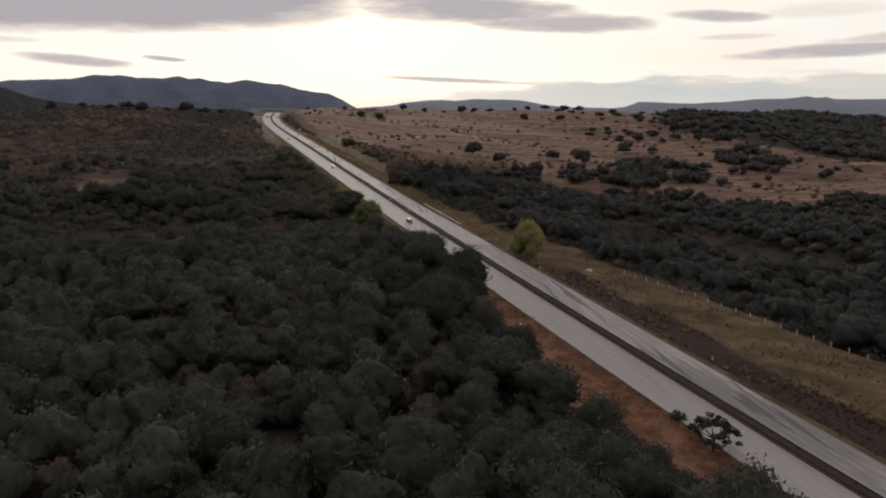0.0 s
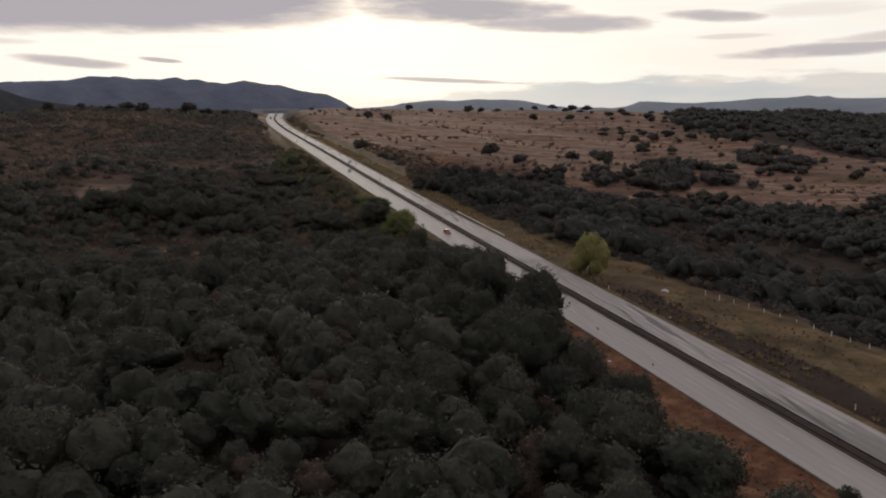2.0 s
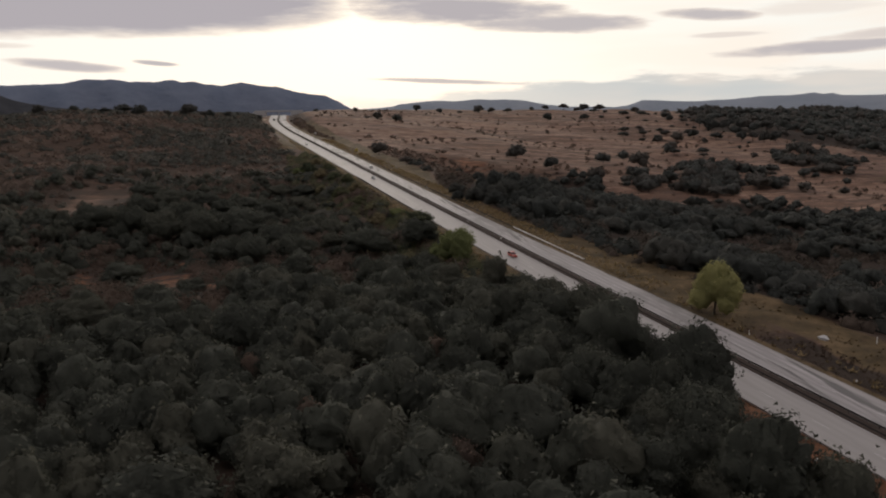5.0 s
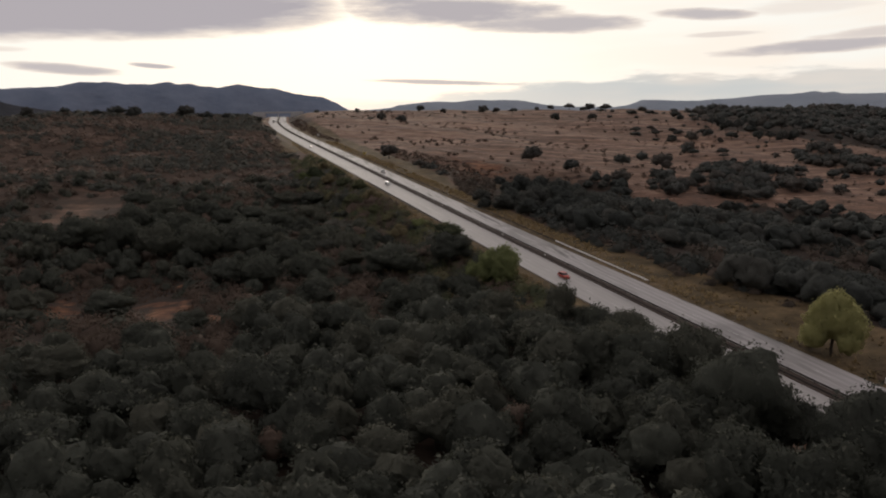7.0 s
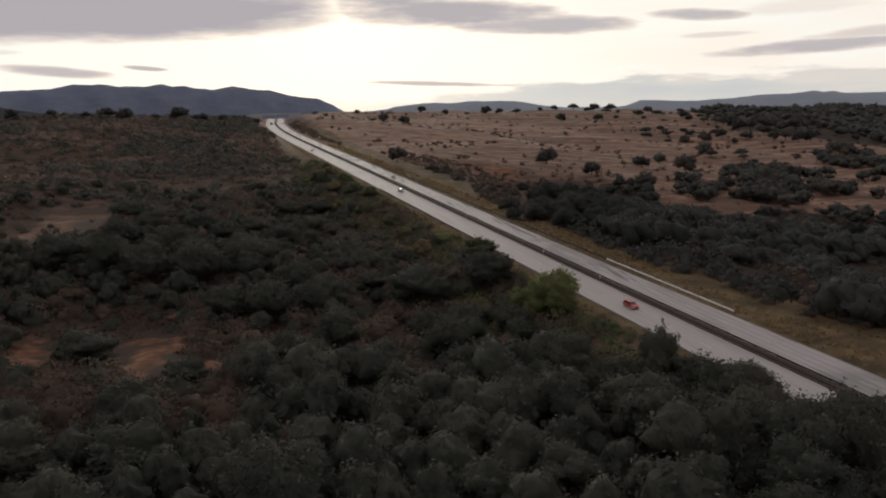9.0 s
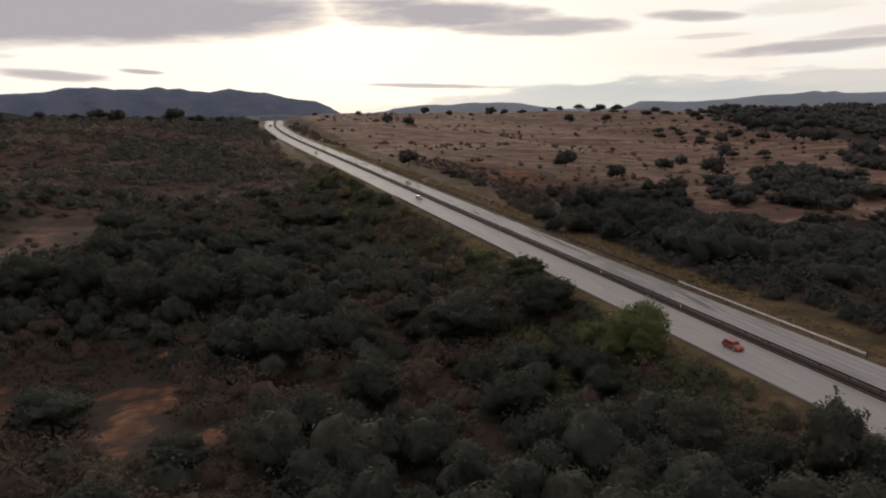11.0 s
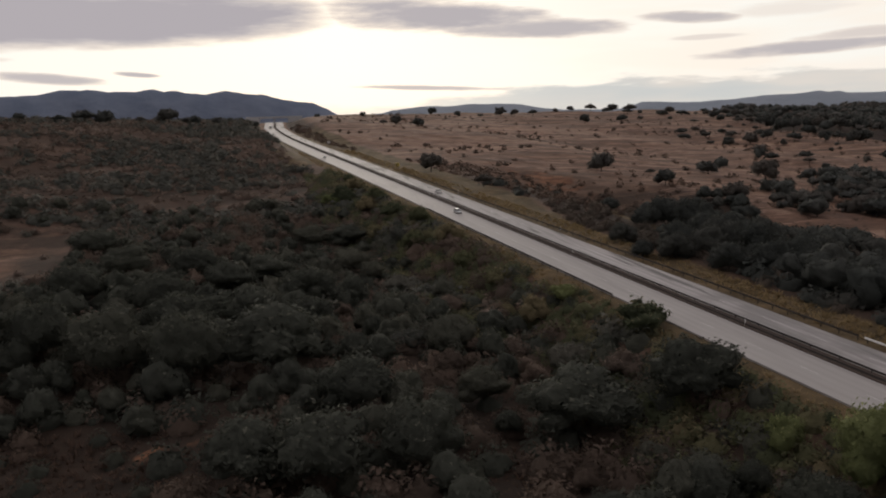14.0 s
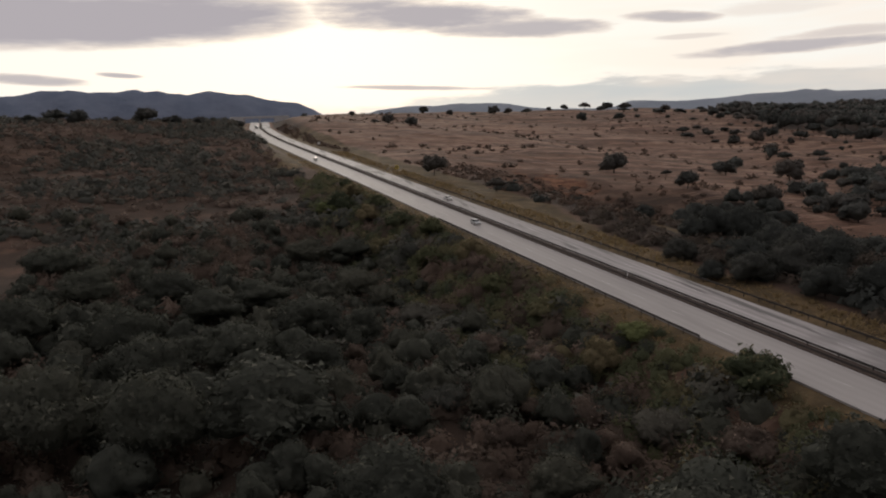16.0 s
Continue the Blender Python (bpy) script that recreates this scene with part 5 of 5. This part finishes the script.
stand(tagged(tree_prototype("tree", 21, 11.8, 12.8, -0.6, 30, 4600, 0.34, LEAF_YELLOW, 0.1), "yellow-green tree standing alone on the grass verge", "tree"), 83.6, 250.0)
stand(tagged(tree_prototype("tree", 22, 11.6, 11.0, -1.2, 20, 3000, 0.34, LEAF_LIME, 0.14), "yellow-green tree at the edge of the wood", "tree"), 38.2, 320.0)
def open_tree(seed, wide, tall, clumps):
    """A flat-topped tree whose limbs end in separate leaf clumps with gaps between."""
    rng = np.random.default_rng(seed)
    thing = new("tree")
    part_mesh("trunk", trunk_mesh(seed, tall * 0.86, wide * 0.03, wide * 0.34, 6), thing)
    V, F, N, T, b = [], [], [], [], 0
    for k in range(clumps):
        a, q = 2.4 * k + rng.uniform(-0.4, 0.4), math.sqrt((k + 0.4) / clumps)
        w = wide * rng.uniform(0.13, 0.24)
        v, f, n, top_glint = crown_arrays(seed + k, w, w * 0.55, 0.0, 5, 120, 0.3, (18, 4), 0.34, dense=(0.3, 0.6))
        V.append(v + (q * wide * 0.42 * math.cos(a), q * wide * 0.42 * math.sin(a), tall * (0.8 - 0.4 * q * q + rng.uniform(-0.22, 0.06)))), F.append(f + b), N.append(n), T.append(top_glint)
        b += len(v)
    part_mesh("crown", mesh_from("crown", np.concatenate(V), np.concatenate(F), LEAF, 0.0, True, np.concatenate(N), np.concatenate(T)), thing)
    return thing


def rock(wide, tall, seed):
    bm = bmesh.new()
    bmesh.ops.create_icosphere(bm, subdivisions=2, radius=0.5)
    rng = random.Random(seed)
    for v in bm.verts:
        v.co = v.co * rng.uniform(0.82, 1.12)
        v.co.x, v.co.y, v.co.z = v.co.x * wide, v.co.y * wide * 0.7, (v.co.z + 0.3) * tall
    me = bpy.data.meshes.new("rock")
    bm.to_mesh(me)
    bm.free()
    me.materials.append(CONCRETE)
    return new("rock", me)


stand(tagged(open_tree(23, 10.0, 7.4, 34), "open dark tree alone on the bare bank", "tree"), 72.3, 114.6)
bush = new("bush")
v, f, n, top_glint = bush_arrays(301, 3.4, 1.7, 260, 0.3, (10, 4))
part_mesh("foliage", mesh_from("foliage", v, f, LEAF, 0.0, True, n, top_glint), bush)
stand(tagged(bush, "low dark bush on the bare bank beside the road", "bush"), 72.6, 127.2)
for x, y, w, h, lab in ((98.0, 231.0, 2.6, 1.3, "pale boulder lying on the grass verge"), (60.2, 184.0, 1.1, 0.35, "flat pale stone on the red bank"),
                        (87.4, 208.4, 0.7, 0.5, "small pale stone beside the shoulder"), (56.5, 176.0, 0.7, 0.3, "small pale stone on the red bank")):
    stand(tagged(rock(w, h, int(x)), lab, "rock"), x, y, 1.0, 40 * w)
stand(tagged(tree_prototype("tree", 24, 15.0, 15.5, 0.4, 22, 2400, 0.36, LEAF, 0.13), "large dark tree overhanging the carriageway", "tree"), 50.0, 203.0)
stand(tagged(tree_prototype("tree", 26, 13.0, 16.0, 0.0, 18, 2000, 0.36, LEAF, 0.13), "tall dark tree at the edge of the wood", "tree"), 37.0, 164.0)
stand(tagged(tree_prototype("tree", 29, 16.5, 15.6, 0.2, 22, 2200, 0.36, LEAF, 0.13), "broad dark tree leaning towards the carriageway", "tree"), 43.0, 218.0)
stand(tagged(tree_prototype("tree", 27, 12.0, 11.4, 0.0, 18, 1900, 0.36, LEAF, 0.13), "tall dark tree beside the carriageway", "tree"), 36.2, 236.0)
stand(tagged(tree_prototype("tree", 28, 8.2, 12.8, 0.0, 18, 1700, 0.36, LEAF, 0.13), "upright dark tree beside the carriageway", "tree"), 34.6, 267.0)
stand(tagged(tree_prototype("tree", 25, 11.0, 5.6, 0.6, 12, 1900, 0.42, LEAF_BANK, 0.2), "low spreading tree leaning over the shoulder", "tree"), 38.0, 377.0)

EDGE_TREE = tree_prototype("tree", 66, 8.0, 6.2, 0.3, 9, 900, 0.4, LEAF_BANK, 0.2)
tagged(EDGE_TREE, "olive green tree on the road embankment", "tree", "trees of the embankment")
for n, (d, y, s) in enumerate(((-21, 470, 1.1), (-25, 448, 0.9), (-19.5, 505, 0.95), (-22, 528, 1.15), (-26, 552, 1.1), (-20, 560, 0.9), (-22.5, 590, 1.2), (-20, 612, 0.85), (-27, 486, 1.0), (-24, 425, 0.9), (-27, 400, 1.0), (-30, 575, 1.25), (-31, 515, 1.1))):
    x = float(road_x(y)) + d
    m = pose(x, y, float(ground_z(x, y)) - 0.2, rz=61 * n)
    if n:
        t = copy_thing(EDGE_TREE, m)
        t.scale = (s, s, s * (0.85 + 0.1 * (n % 3)))
    else:
        stand(EDGE_TREE, x, y, s)

FIELD_PROTO = [tree_prototype("tree", 61, 9.0, 6.2, -0.2, 12, 800, 0.5, LEAF_FIELD_HAZE, 0.15), tree_prototype("tree", 62, 7.0, 5.6, 0.4, 10, 700, 0.48, LEAF_FIELD_HAZE, 0.15),
               tree_prototype("tree", 63, 8.0, 4.8, 1.5, 8, 520, 0.55, LEAF_FIELD_HAZE, 0.2)]
for ob in FIELD_PROTO:
    tagged(ob, "dark rounded tree alone on the grass hillside", "tree", "trees on the hillside")
FIELD_SPOTS = ((180, 696, 15), (184, 627, 10), (210, 691, 6), (260, 707, 12), (273, 666, 15), (317, 776, 5), (205, 596, 13), (397, 765, 6), (405, 793, 9), (460, 1034, 9),
               (446, 965, 11), (441, 1047, 13), (470, 963, 15), (500, 951, 7), (603, 1153, 13), (471, 1250, 14), (62, 646, 11), (70, 580, 8), (142, 1042, 12), (116, 1024, 11), (104, 1029, 8))
HILL_SPOTS = ((444, 961, 13, 6), (505, 984, 14, 11), (505, 998, 12, 9), (427, 967, 10, 3.5), (454, 1019, 11, 6), (448, 1059, 13, 6), (479, 1080, 10, 5), (421, 1007, 14, 6), (542, 1186, 11, 5), (483, 1015, 14, 6), (491, 1046, 10, 5), (592, 1164, 15, 8),
              (584, 1191, 12, 9), (593, 1222, 16, 11), (647, 1322, 14, 9), (565, 1308, 17, 7), (597, 1310, 19, 7), (529, 1347, 18, 7), (711, 1345, 15, 11), (725, 1339, 16, 8), (588, 1112, 14, 17), (600, 1108, 15, 18), (566, 1044, 16, 17), (580, 1040, 17, 18), (593, 1031, 18, 11),
              (527, 970, 17, 9), (413, 808, 13, 8), (499, 950, 6, 7), (553, 955, 14, 12), (566, 952, 14, 12), (572, 938, 14, 14), (585, 935, 14, 14), (625, 1098, 16, 15), (640, 1094, 15, 14), (640, 1072, 17, 16), (660, 1060, 20, 18), (680, 1052, 18, 18))
CREST_SPOTS = ((60, 1260, 8), (250, 1290, 9), (285, 1300, 9), (322, 1325, 16), (345, 1330, 12), (375, 1340, 14), (452, 1443, 8), (478, 1445, 11), (514, 1446, 18), (534, 1432, 12), (552, 1446, 16), (580, 1440, 20), (640, 1420, 15), (215, 1290, 12), (690, 1400, 13), (116, 1250, 8), (385, 1180, 13))
RIDGE_SPOTS = ((-141, 880, 17), (-128, 880, 13), (-84, 882, 15), (-160, 885, 9), (-65, 888, 8), (-49, 890, 8), (-104, 885, 8), (-72, 900, 7), (-20, 950, 7), (-185, 880, 9), (-40, 960, 6), (-210, 860, 10))
for n, (x, y, w) in enumerate(FIELD_SPOTS + CREST_SPOTS + RIDGE_SPOTS):
    s = 1.1 * w / (9.0, 7.0, 8.0)[n % 3]
    if n < 3:
        stand(FIELD_PROTO[n], x, y, s, 50 * n)
    else:
        t = copy_thing(FIELD_PROTO[n % 3], pose(x, y, float(ground_z(x, y)) - 0.1, rz=47.0 * n))
        t.scale = (s, s, s * (0.85 + 0.3 * ((n * 7) % 5) / 5))
for n, (x, y, w, h) in enumerate(HILL_SPOTS):
    t = copy_thing(FIELD_PROTO[n % 3], pose(x, y, float(ground_z(x, y)) - 0.1, rz=83.0 * n))
    t.scale = (w / (9.0, 7.0, 8.0)[n % 3], w / (9.0, 7.0, 8.0)[n % 3], h / (6.2, 5.6, 4.8)[n % 3])


# ---- guard rails ----
def guard_rail(name, d, y0, y1, face, material, label, gap=4.0):
    """A pressed steel beam on posts; face: the side that the traffic passes."""
    thing = new(name)
    ys = np.linspace(y0, y1, max(2, int((y1 - y0) / 6)))
    wave = [(0.0, 0.43), (0.06, 0.49), (0.06, 0.56), (0.0, 0.61), (0.06, 0.66), (0.06, 0.73), (0.0, 0.79)]
    prof = [(d + face * a, h) for a, h in wave] + [(d + face * (a - 0.02), h) for a, h in wave[::-1]]
    part_mesh("beam", sweep("beam", ys, prof, material), thing)
    for y in np.arange(y0, y1, gap):
        p = part_mesh("post", POST, thing)
        p.location = (float(road_x(y)) + d - face * 0.1, float(y), float(road_z(y)) - 0.3)
    return tagged(thing, label, "guard rail")


POST = box_mesh("post", STEEL, -0.07, 0.07, -0.06, 0.06, 0.0, 1.05, bevel=0.01)
guard_rail("guard_rail", 12.2, 360, 640, -1, STEEL, "weathered steel guard rail along the outer shoulder")
guard_rail("guard_rail", 12.2, 306, 358.5, -1, WHITE_STEEL, "white painted guard rail along the outer shoulder")
guard_rail("guard_rail", -12.0, 396, 520, 1, STEEL, "weathered steel guard rail above the embankment")
guard_rail("median_rail", -0.75, 40, 1180, -1, STEEL, "rusty steel guard rail along the central reservation", 6.0)
guard_rail("median_rail", 1.25, 40, 1180, 1, STEEL, "rusty steel guard rail along the central reservation", 6.0)


def marker_post(d, y):
    thing = new("marker_post")
    part_mesh("post", MARKER, thing)
    part_mesh("reflector", REFLECTOR, thing)
    x = float(road_x(y)) + d
    thing.location = (x, y, max(float(ground_z(x, y)), float(road_z(y)) if abs(d) < 12 else -99))
    return tagged(thing, "short white marker post with a dark reflector band", "marker post", "marker posts along the road")


MARKER = box_mesh("post", WHITE, -0.1, 0.1, -0.06, 0.06, -0.1, 1.05, bevel=0.02)
REFLECTOR = box_mesh("reflector", STEEL, -0.104, 0.104, -0.064, 0.064, 0.72, 0.86)
for d, y in ((15.1, 153), (0.0, 372), (0.0, 340), (0.0, 436), (13.8, 236), (13.5, 560), (13.5, 470)):
    marker_post(d, float(y))


# ---- fence on the verge ----
def build_fence():
    fence = new("fence")
    ys = np.arange(118.0, 228.0, 4.2)
    xs = road_x(ys) + 37.5 + 0.29 * (228 - ys) * (ys < 228)
    zs = ground_z(xs, ys)
    for x, y, z in zip(xs, ys, zs):
        p = part_mesh("post", FENCE_POST, fence)
        p.matrix_basis = pose(float(x), float(y), float(z), rx=2 * math.sin(y), ry=2 * math.cos(3 * y))
    for h in (0.35, 0.75, 1.15):
        vs, fs = [], []
        for x, y, z in zip(xs, ys, zs):
            b = len(vs)
            vs += [(x, y, z + h - 0.006), (x + 0.01, y, z + h + 0.005), (x - 0.01, y, z + h + 0.005)]
            if b:
                fs += [(b - 3 + i, b - 3 + (i + 1) % 3, b + (i + 1) % 3, b + i) for i in range(3)]
        part_mesh("wire", mesh_from("wire", vs, fs, STEEL), fence)
    tagged(fence, "wire fence on pale posts along the grass verge", "fence")


FENCE_POST = box_mesh("post", POST_PAINT, -0.075, 0.075, -0.075, 0.075, -0.3, 1.4, bevel=0.02)
build_fence()


# ---- overpass at the crest ----
def build_bridge():
    y = 1262.0
    xc, zr = float(road_x(y)), float(road_z(y))
    bridge = new("overpass_bridge")
    bridge.location = (xc, y, zr)
    for name, b in (("deck", (-34, 34, -4.5, 4.5, 5.6, 6.9)), ("abutment", (-36, -17, -5, 5, -1, 5.6)), ("abutment", (17, 36, -5, 5, -1, 5.6)), ("pier", (-0.6, 0.6, -3.5, 3.5, -0.5, 5.6)),
                    ("parapet", (-34, 34, -4.7, -4.4, 6.9, 7.9)), ("parapet", (-34, 34, 4.4, 4.7, 6.9, 7.9))):
        part_mesh(name, box_mesh(name, CONCRETE, *b, bevel=0.05), bridge)
    tagged(bridge, "pale concrete overpass crossing the cutting", "bridge")


build_bridge()


# ---- bare bank and pole beside the crest ----
def earth_bank():
    t = np.linspace(0, 1, 40)
    x, y = -34 + 22 * t ** 1.4, 985 + 178 * t
    high = 2.6 * np.sin(math.pi * np.clip(0.12 + 0.86 * t, 0, 1)) ** 0.5
    rng = np.random.default_rng(77)
    rows = []
    for off, h in ((-3.2, -0.4), (-1.6, 0.72), (-0.3, 1.0), (1.2, 0.8), (3.4, -0.4)):
        px = x + off + rng.normal(0, 0.2, len(t))
        rows.append(np.stack([px, y, ground_z(x, y) + h * high + rng.normal(0, 0.12, len(t))], 1))
    V = np.stack(rows, 1).reshape(-1, 3)
    i = (np.arange(39)[:, None] * 5 + np.arange(4)).ravel()
    me = mesh_from("earth_bank", V, np.stack([i, i + 1, i + 6, i + 5], 1), PALE_EARTH, smooth_shade=True)
    tagged(new("earth_bank", me), "pale bare earth bank beside the crest of the road", "earth bank")


def utility_pole(x, y, tall):
    pole = new("utility_pole")
    bm = bmesh.new()
    bmesh.ops.create_cone(bm, cap_ends=True, segments=10, radius1=0.2, radius2=0.13, depth=tall + 0.6, matrix=pose(0, 0, tall / 2 - 0.3))
    part("shaft", bm, BARK, pole)
    part_mesh("crossarm", box_mesh("crossarm", BARK, -1.1, 1.1, -0.07, 0.07, tall - 0.7, tall - 0.52, bevel=0.02), pole)
    for dx in (-0.9, 0.0, 0.9):
        part_mesh("insulator", box_mesh("insulator", WHITE, dx - 0.06, dx + 0.06, -0.06, 0.06, tall - 0.52, tall - 0.3, bevel=0.02), pole)
    return stand(tagged(pole, "dark utility pole with a crossarm near the overpass", "utility pole"), x, y)


PALE_EARTH = plain_material("pale_earth", (0.24, 0.18, 0.12), 0.95, spec=0.1, dirt=(0.11, 0.08, 0.055), amount=0.6, scale=0.25)
earth_bank()
utility_pole(-10.5, 1240.0, 8.0)


# ---- signs ----
def chevron_sign(x, y):
    s = new("chevron_sign")
    s.matrix_basis = pose(x, y, float(ground_z(x, y)))
    for dx in (-0.5, 0.5):
        part_mesh("post", box_mesh("post", STEEL, dx - 0.05, dx + 0.05, -0.04, 0.04, -0.2, 2.6), s)
    part_mesh("panel", box_mesh("panel", SIGN_YELLOW, -0.9, 0.9, -0.08, -0.045, 0.9, 2.7, bevel=0.01), s)
    for k in range(2):
        bm = bmesh.new()
        x0 = -0.7 + 0.75 * k
        pts = [(x0 + 0.3, 1.0), (x0 + 0.65, 1.0), (x0 + 0.3, 1.8), (x0 + 0.65, 2.6), (x0 + 0.3, 2.6), (x0 - 0.05, 1.8)]
        front = [bm.verts.new((a, -0.09, h)) for a, h in pts]
        back = [bm.verts.new((a, -0.081, h)) for a, h in pts]
        bm.faces.new(front[::-1]), bm.faces.new(back)
        for i in range(6):
            bm.faces.new((front[i], front[(i + 1) % 6], back[(i + 1) % 6], back[i]))
        part("chevron", bm, BLACK, s)
    return tagged(s, "yellow and black chevron board on two posts", "road sign")


SIGN_YELLOW = plain_material("sign_yellow", (0.6, 0.45, 0.08), 0.5, amount=0.2)
BLACK = plain_material("black_paint", (0.02, 0.02, 0.02), 0.5, amount=0.2)
chevron_sign(48.9, 669.0)
b = new("road_sign")
b.matrix_basis = pose(31.9, 856.5, float(ground_z(31.9, 856.5)))
part_mesh("post", box_mesh("post", STEEL, -0.06, 0.06, -0.06, 0.06, -0.3, 2.8), b)
part_mesh("panel", box_mesh("panel", WHITE, -0.9, 0.9, -0.11, -0.07, 1.3, 2.9, bevel=0.02), b)
tagged(b, "plain white board on a post at the cutting", "road sign")


# ---- vehicles ----
def loft(bm, rings):
    """Skin between outlines of equal length, with closed ends."""
    vs = [[bm.verts.new(p) for p in r] for r in rings]
    k = len(vs[0])
    for a, c in zip(vs, vs[1:]):
        for j in range(k):
            bm.faces.new((a[j], a[(j + 1) % k], c[(j + 1) % k], c[j]))
    bm.faces.new(vs[0][::-1]), bm.faces.new(vs[-1])


def car(paint, label, x, y, d_turn, pickup=False):
    thing = new("car")
    L, W = (4.9, 1.8) if pickup else (4.2, 1.74)
    bm = bmesh.new()
    rings = []
    for t, w, zt in ((-0.5, 0.8, 0.62), (-0.48, 0.94, 0.8), (-0.25, 1.0, 0.92), (0.1, 1.0, 0.95), (0.36, 1.0, 0.98), (0.485, 0.95, 0.93), (0.5, 0.86, 0.7)):
        h = W * w / 2
        rings.append([(-h, t * L, 0.3), (-h * 1.02, t * L, 0.6), (-h * 0.95, t * L, zt), (h * 0.95, t * L, zt), (h * 1.02, t * L, 0.6), (h, t * L, 0.3)])
    loft(bm, rings)
    bmesh.ops.recalc_face_normals(bm, faces=bm.faces[:])
    body = part("body", bm, paint, thing)
    cab0, cab1 = (-0.2, 0.12) if pickup else (-0.22, 0.44)
    bm = bmesh.new()
    loft(bm, [[(-W * 0.45, cab0 * L, 0.93), (W * 0.45, cab0 * L, 0.93), (W * 0.45, cab1 * L, 0.95), (-W * 0.45, cab1 * L, 0.95)],
              [(-W * 0.38, (cab0 + 0.11) * L, 1.4), (W * 0.38, (cab0 + 0.11) * L, 1.4), (W * 0.38, (cab1 - 0.07) * L, 1.4), (-W * 0.38, (cab1 - 0.07) * L, 1.4)]])
    bmesh.ops.recalc_face_normals(bm, faces=bm.faces[:])
    part("window", bm, GLASS, thing)
    part_mesh("roof", box_mesh("roof", paint, -W * 0.385, W * 0.385, (cab0 + 0.1) * L, (cab1 - 0.06) * L, 1.385, 1.46, bevel=0.03), thing)
    for sx in (-1, 1):
        for t in (-0.31, 0.31):
            w = part_mesh("wheel", TYRE, thing)
            w.location = (sx * W * 0.46, t * L, 0.32)
            part_mesh("rim", RIM, w)
        part_mesh("headlight", box_mesh("headlight", WHITE, sx * W * 0.36 - 0.18, sx * W * 0.36 + 0.18, -L * 0.5 - 0.012, -L * 0.5 + 0.1, 0.55, 0.7, bevel=0.02), thing)
        part_mesh("taillight", box_mesh("taillight", TAIL, sx * W * 0.36 - 0.14, sx * W * 0.36 + 0.14, L * 0.5 - 0.1, L * 0.5 + 0.012, 0.62, 0.8, bevel=0.02), thing)
    slope = math.degrees(math.atan2(float(road_z(y + 2) - road_z(y - 2)), 4.0))
    heading = math.degrees(math.atan2(-float(road_x(y + 2) - road_x(y - 2)), 4.0))
    thing.matrix_basis = pose(x, y, float(road_z(y)) + 0.06, slope if d_turn == 0 else -slope, 0, heading + d_turn)
    return tagged(thing, label, "car")


def wheel_mesh(name, material, r, half):
    bm = bmesh.new()
    bmesh.ops.create_cone(bm, cap_ends=True, segments=16, radius1=r, radius2=r, depth=2 * half, matrix=pose(0, 0, 0, 0, 90, 0))
    bmesh.ops.bevel(bm, geom=[e for e in bm.edges if abs(e.verts[0].co.x - e.verts[1].co.x) < 1e-4], offset=r * 0.12, segments=1, affect="EDGES")
    me = bpy.data.meshes.new(name)
    bm.to_mesh(me)
    bm.free()
    me.materials.append(material)
    return me


GLASS = plain_material("tinted_glass", (0.02, 0.022, 0.025), 0.08, spec=0.6, amount=0.1)
RUBBER = plain_material("rubber", (0.02, 0.02, 0.02), 0.8, amount=0.3)
TAIL = plain_material("tail_lamp", (0.3, 0.02, 0.02), 0.3, amount=0.1)
TYRE, RIM = wheel_mesh("wheel", RUBBER, 0.32, 0.1), wheel_mesh("rim", WHITE_STEEL, 0.19, 0.106)
RED = plain_material("red_car_paint", (0.33, 0.04, 0.028), 0.35, spec=0.4, amount=0.15)
PALE = plain_material("white_car_paint", (0.5, 0.49, 0.47), 0.3, spec=0.5, amount=0.15)
SILVER = plain_material("silver_car_paint", (0.4, 0.4, 0.41), 0.3, 0.4, amount=0.15)
for paint, label, d, y, turn, up in ((RED, "small red hatchback on the pale carriageway", -6.0, 316.0, 0, False), (PALE, "white car on the pale carriageway", -7.6, 741.0, 0, False),
                                     (PALE, "white pickup on the worn carriageway", 5.2, 560.0, 180, True), (SILVER, "silver car far up the road", -4.6, 509.0, 0, False)):
    car(paint, label, float(road_x(y)) + d, y, turn, up)


def box_truck(d, y):
    t = new("truck")
    part_mesh("box", box_mesh("box", PALE, -1.2, 1.2, -1.6, 4.2, 1.0, 3.5, bevel=0.05), t)
    cab = part_mesh("cab", box_mesh("cab", PALE, -1.1, 1.1, -3.6, -1.7, 0.7, 2.6, bevel=0.12), t)
    part_mesh("windscreen", box_mesh("windscreen", GLASS, -0.95, 0.95, -3.62, -3.5, 1.6, 2.4, bevel=0.02), cab)
    part_mesh("chassis", box_mesh("chassis", BLACK, -0.5, 0.5, -3.3, 4.1, 0.6, 1.0), t)
    for sx in (-1, 1):
        for py in (-2.7, 2.6):
            w = part_mesh("wheel", TRUCK_TYRE, t)
            w.location = (sx * 0.95, py, 0.48)
    slope = math.degrees(math.atan2(float(road_z(y + 2) - road_z(y - 2)), 4.0))
    t.matrix_basis = pose(float(road_x(y)) + d, y, float(road_z(y)) + 0.06, slope, 0, 3)
    return tagged(t, "white box truck near the crest of the road", "truck")


TRUCK_TYRE = wheel_mesh("wheel", RUBBER, 0.48, 0.14)
box_truck(-5.0, 1120.0)
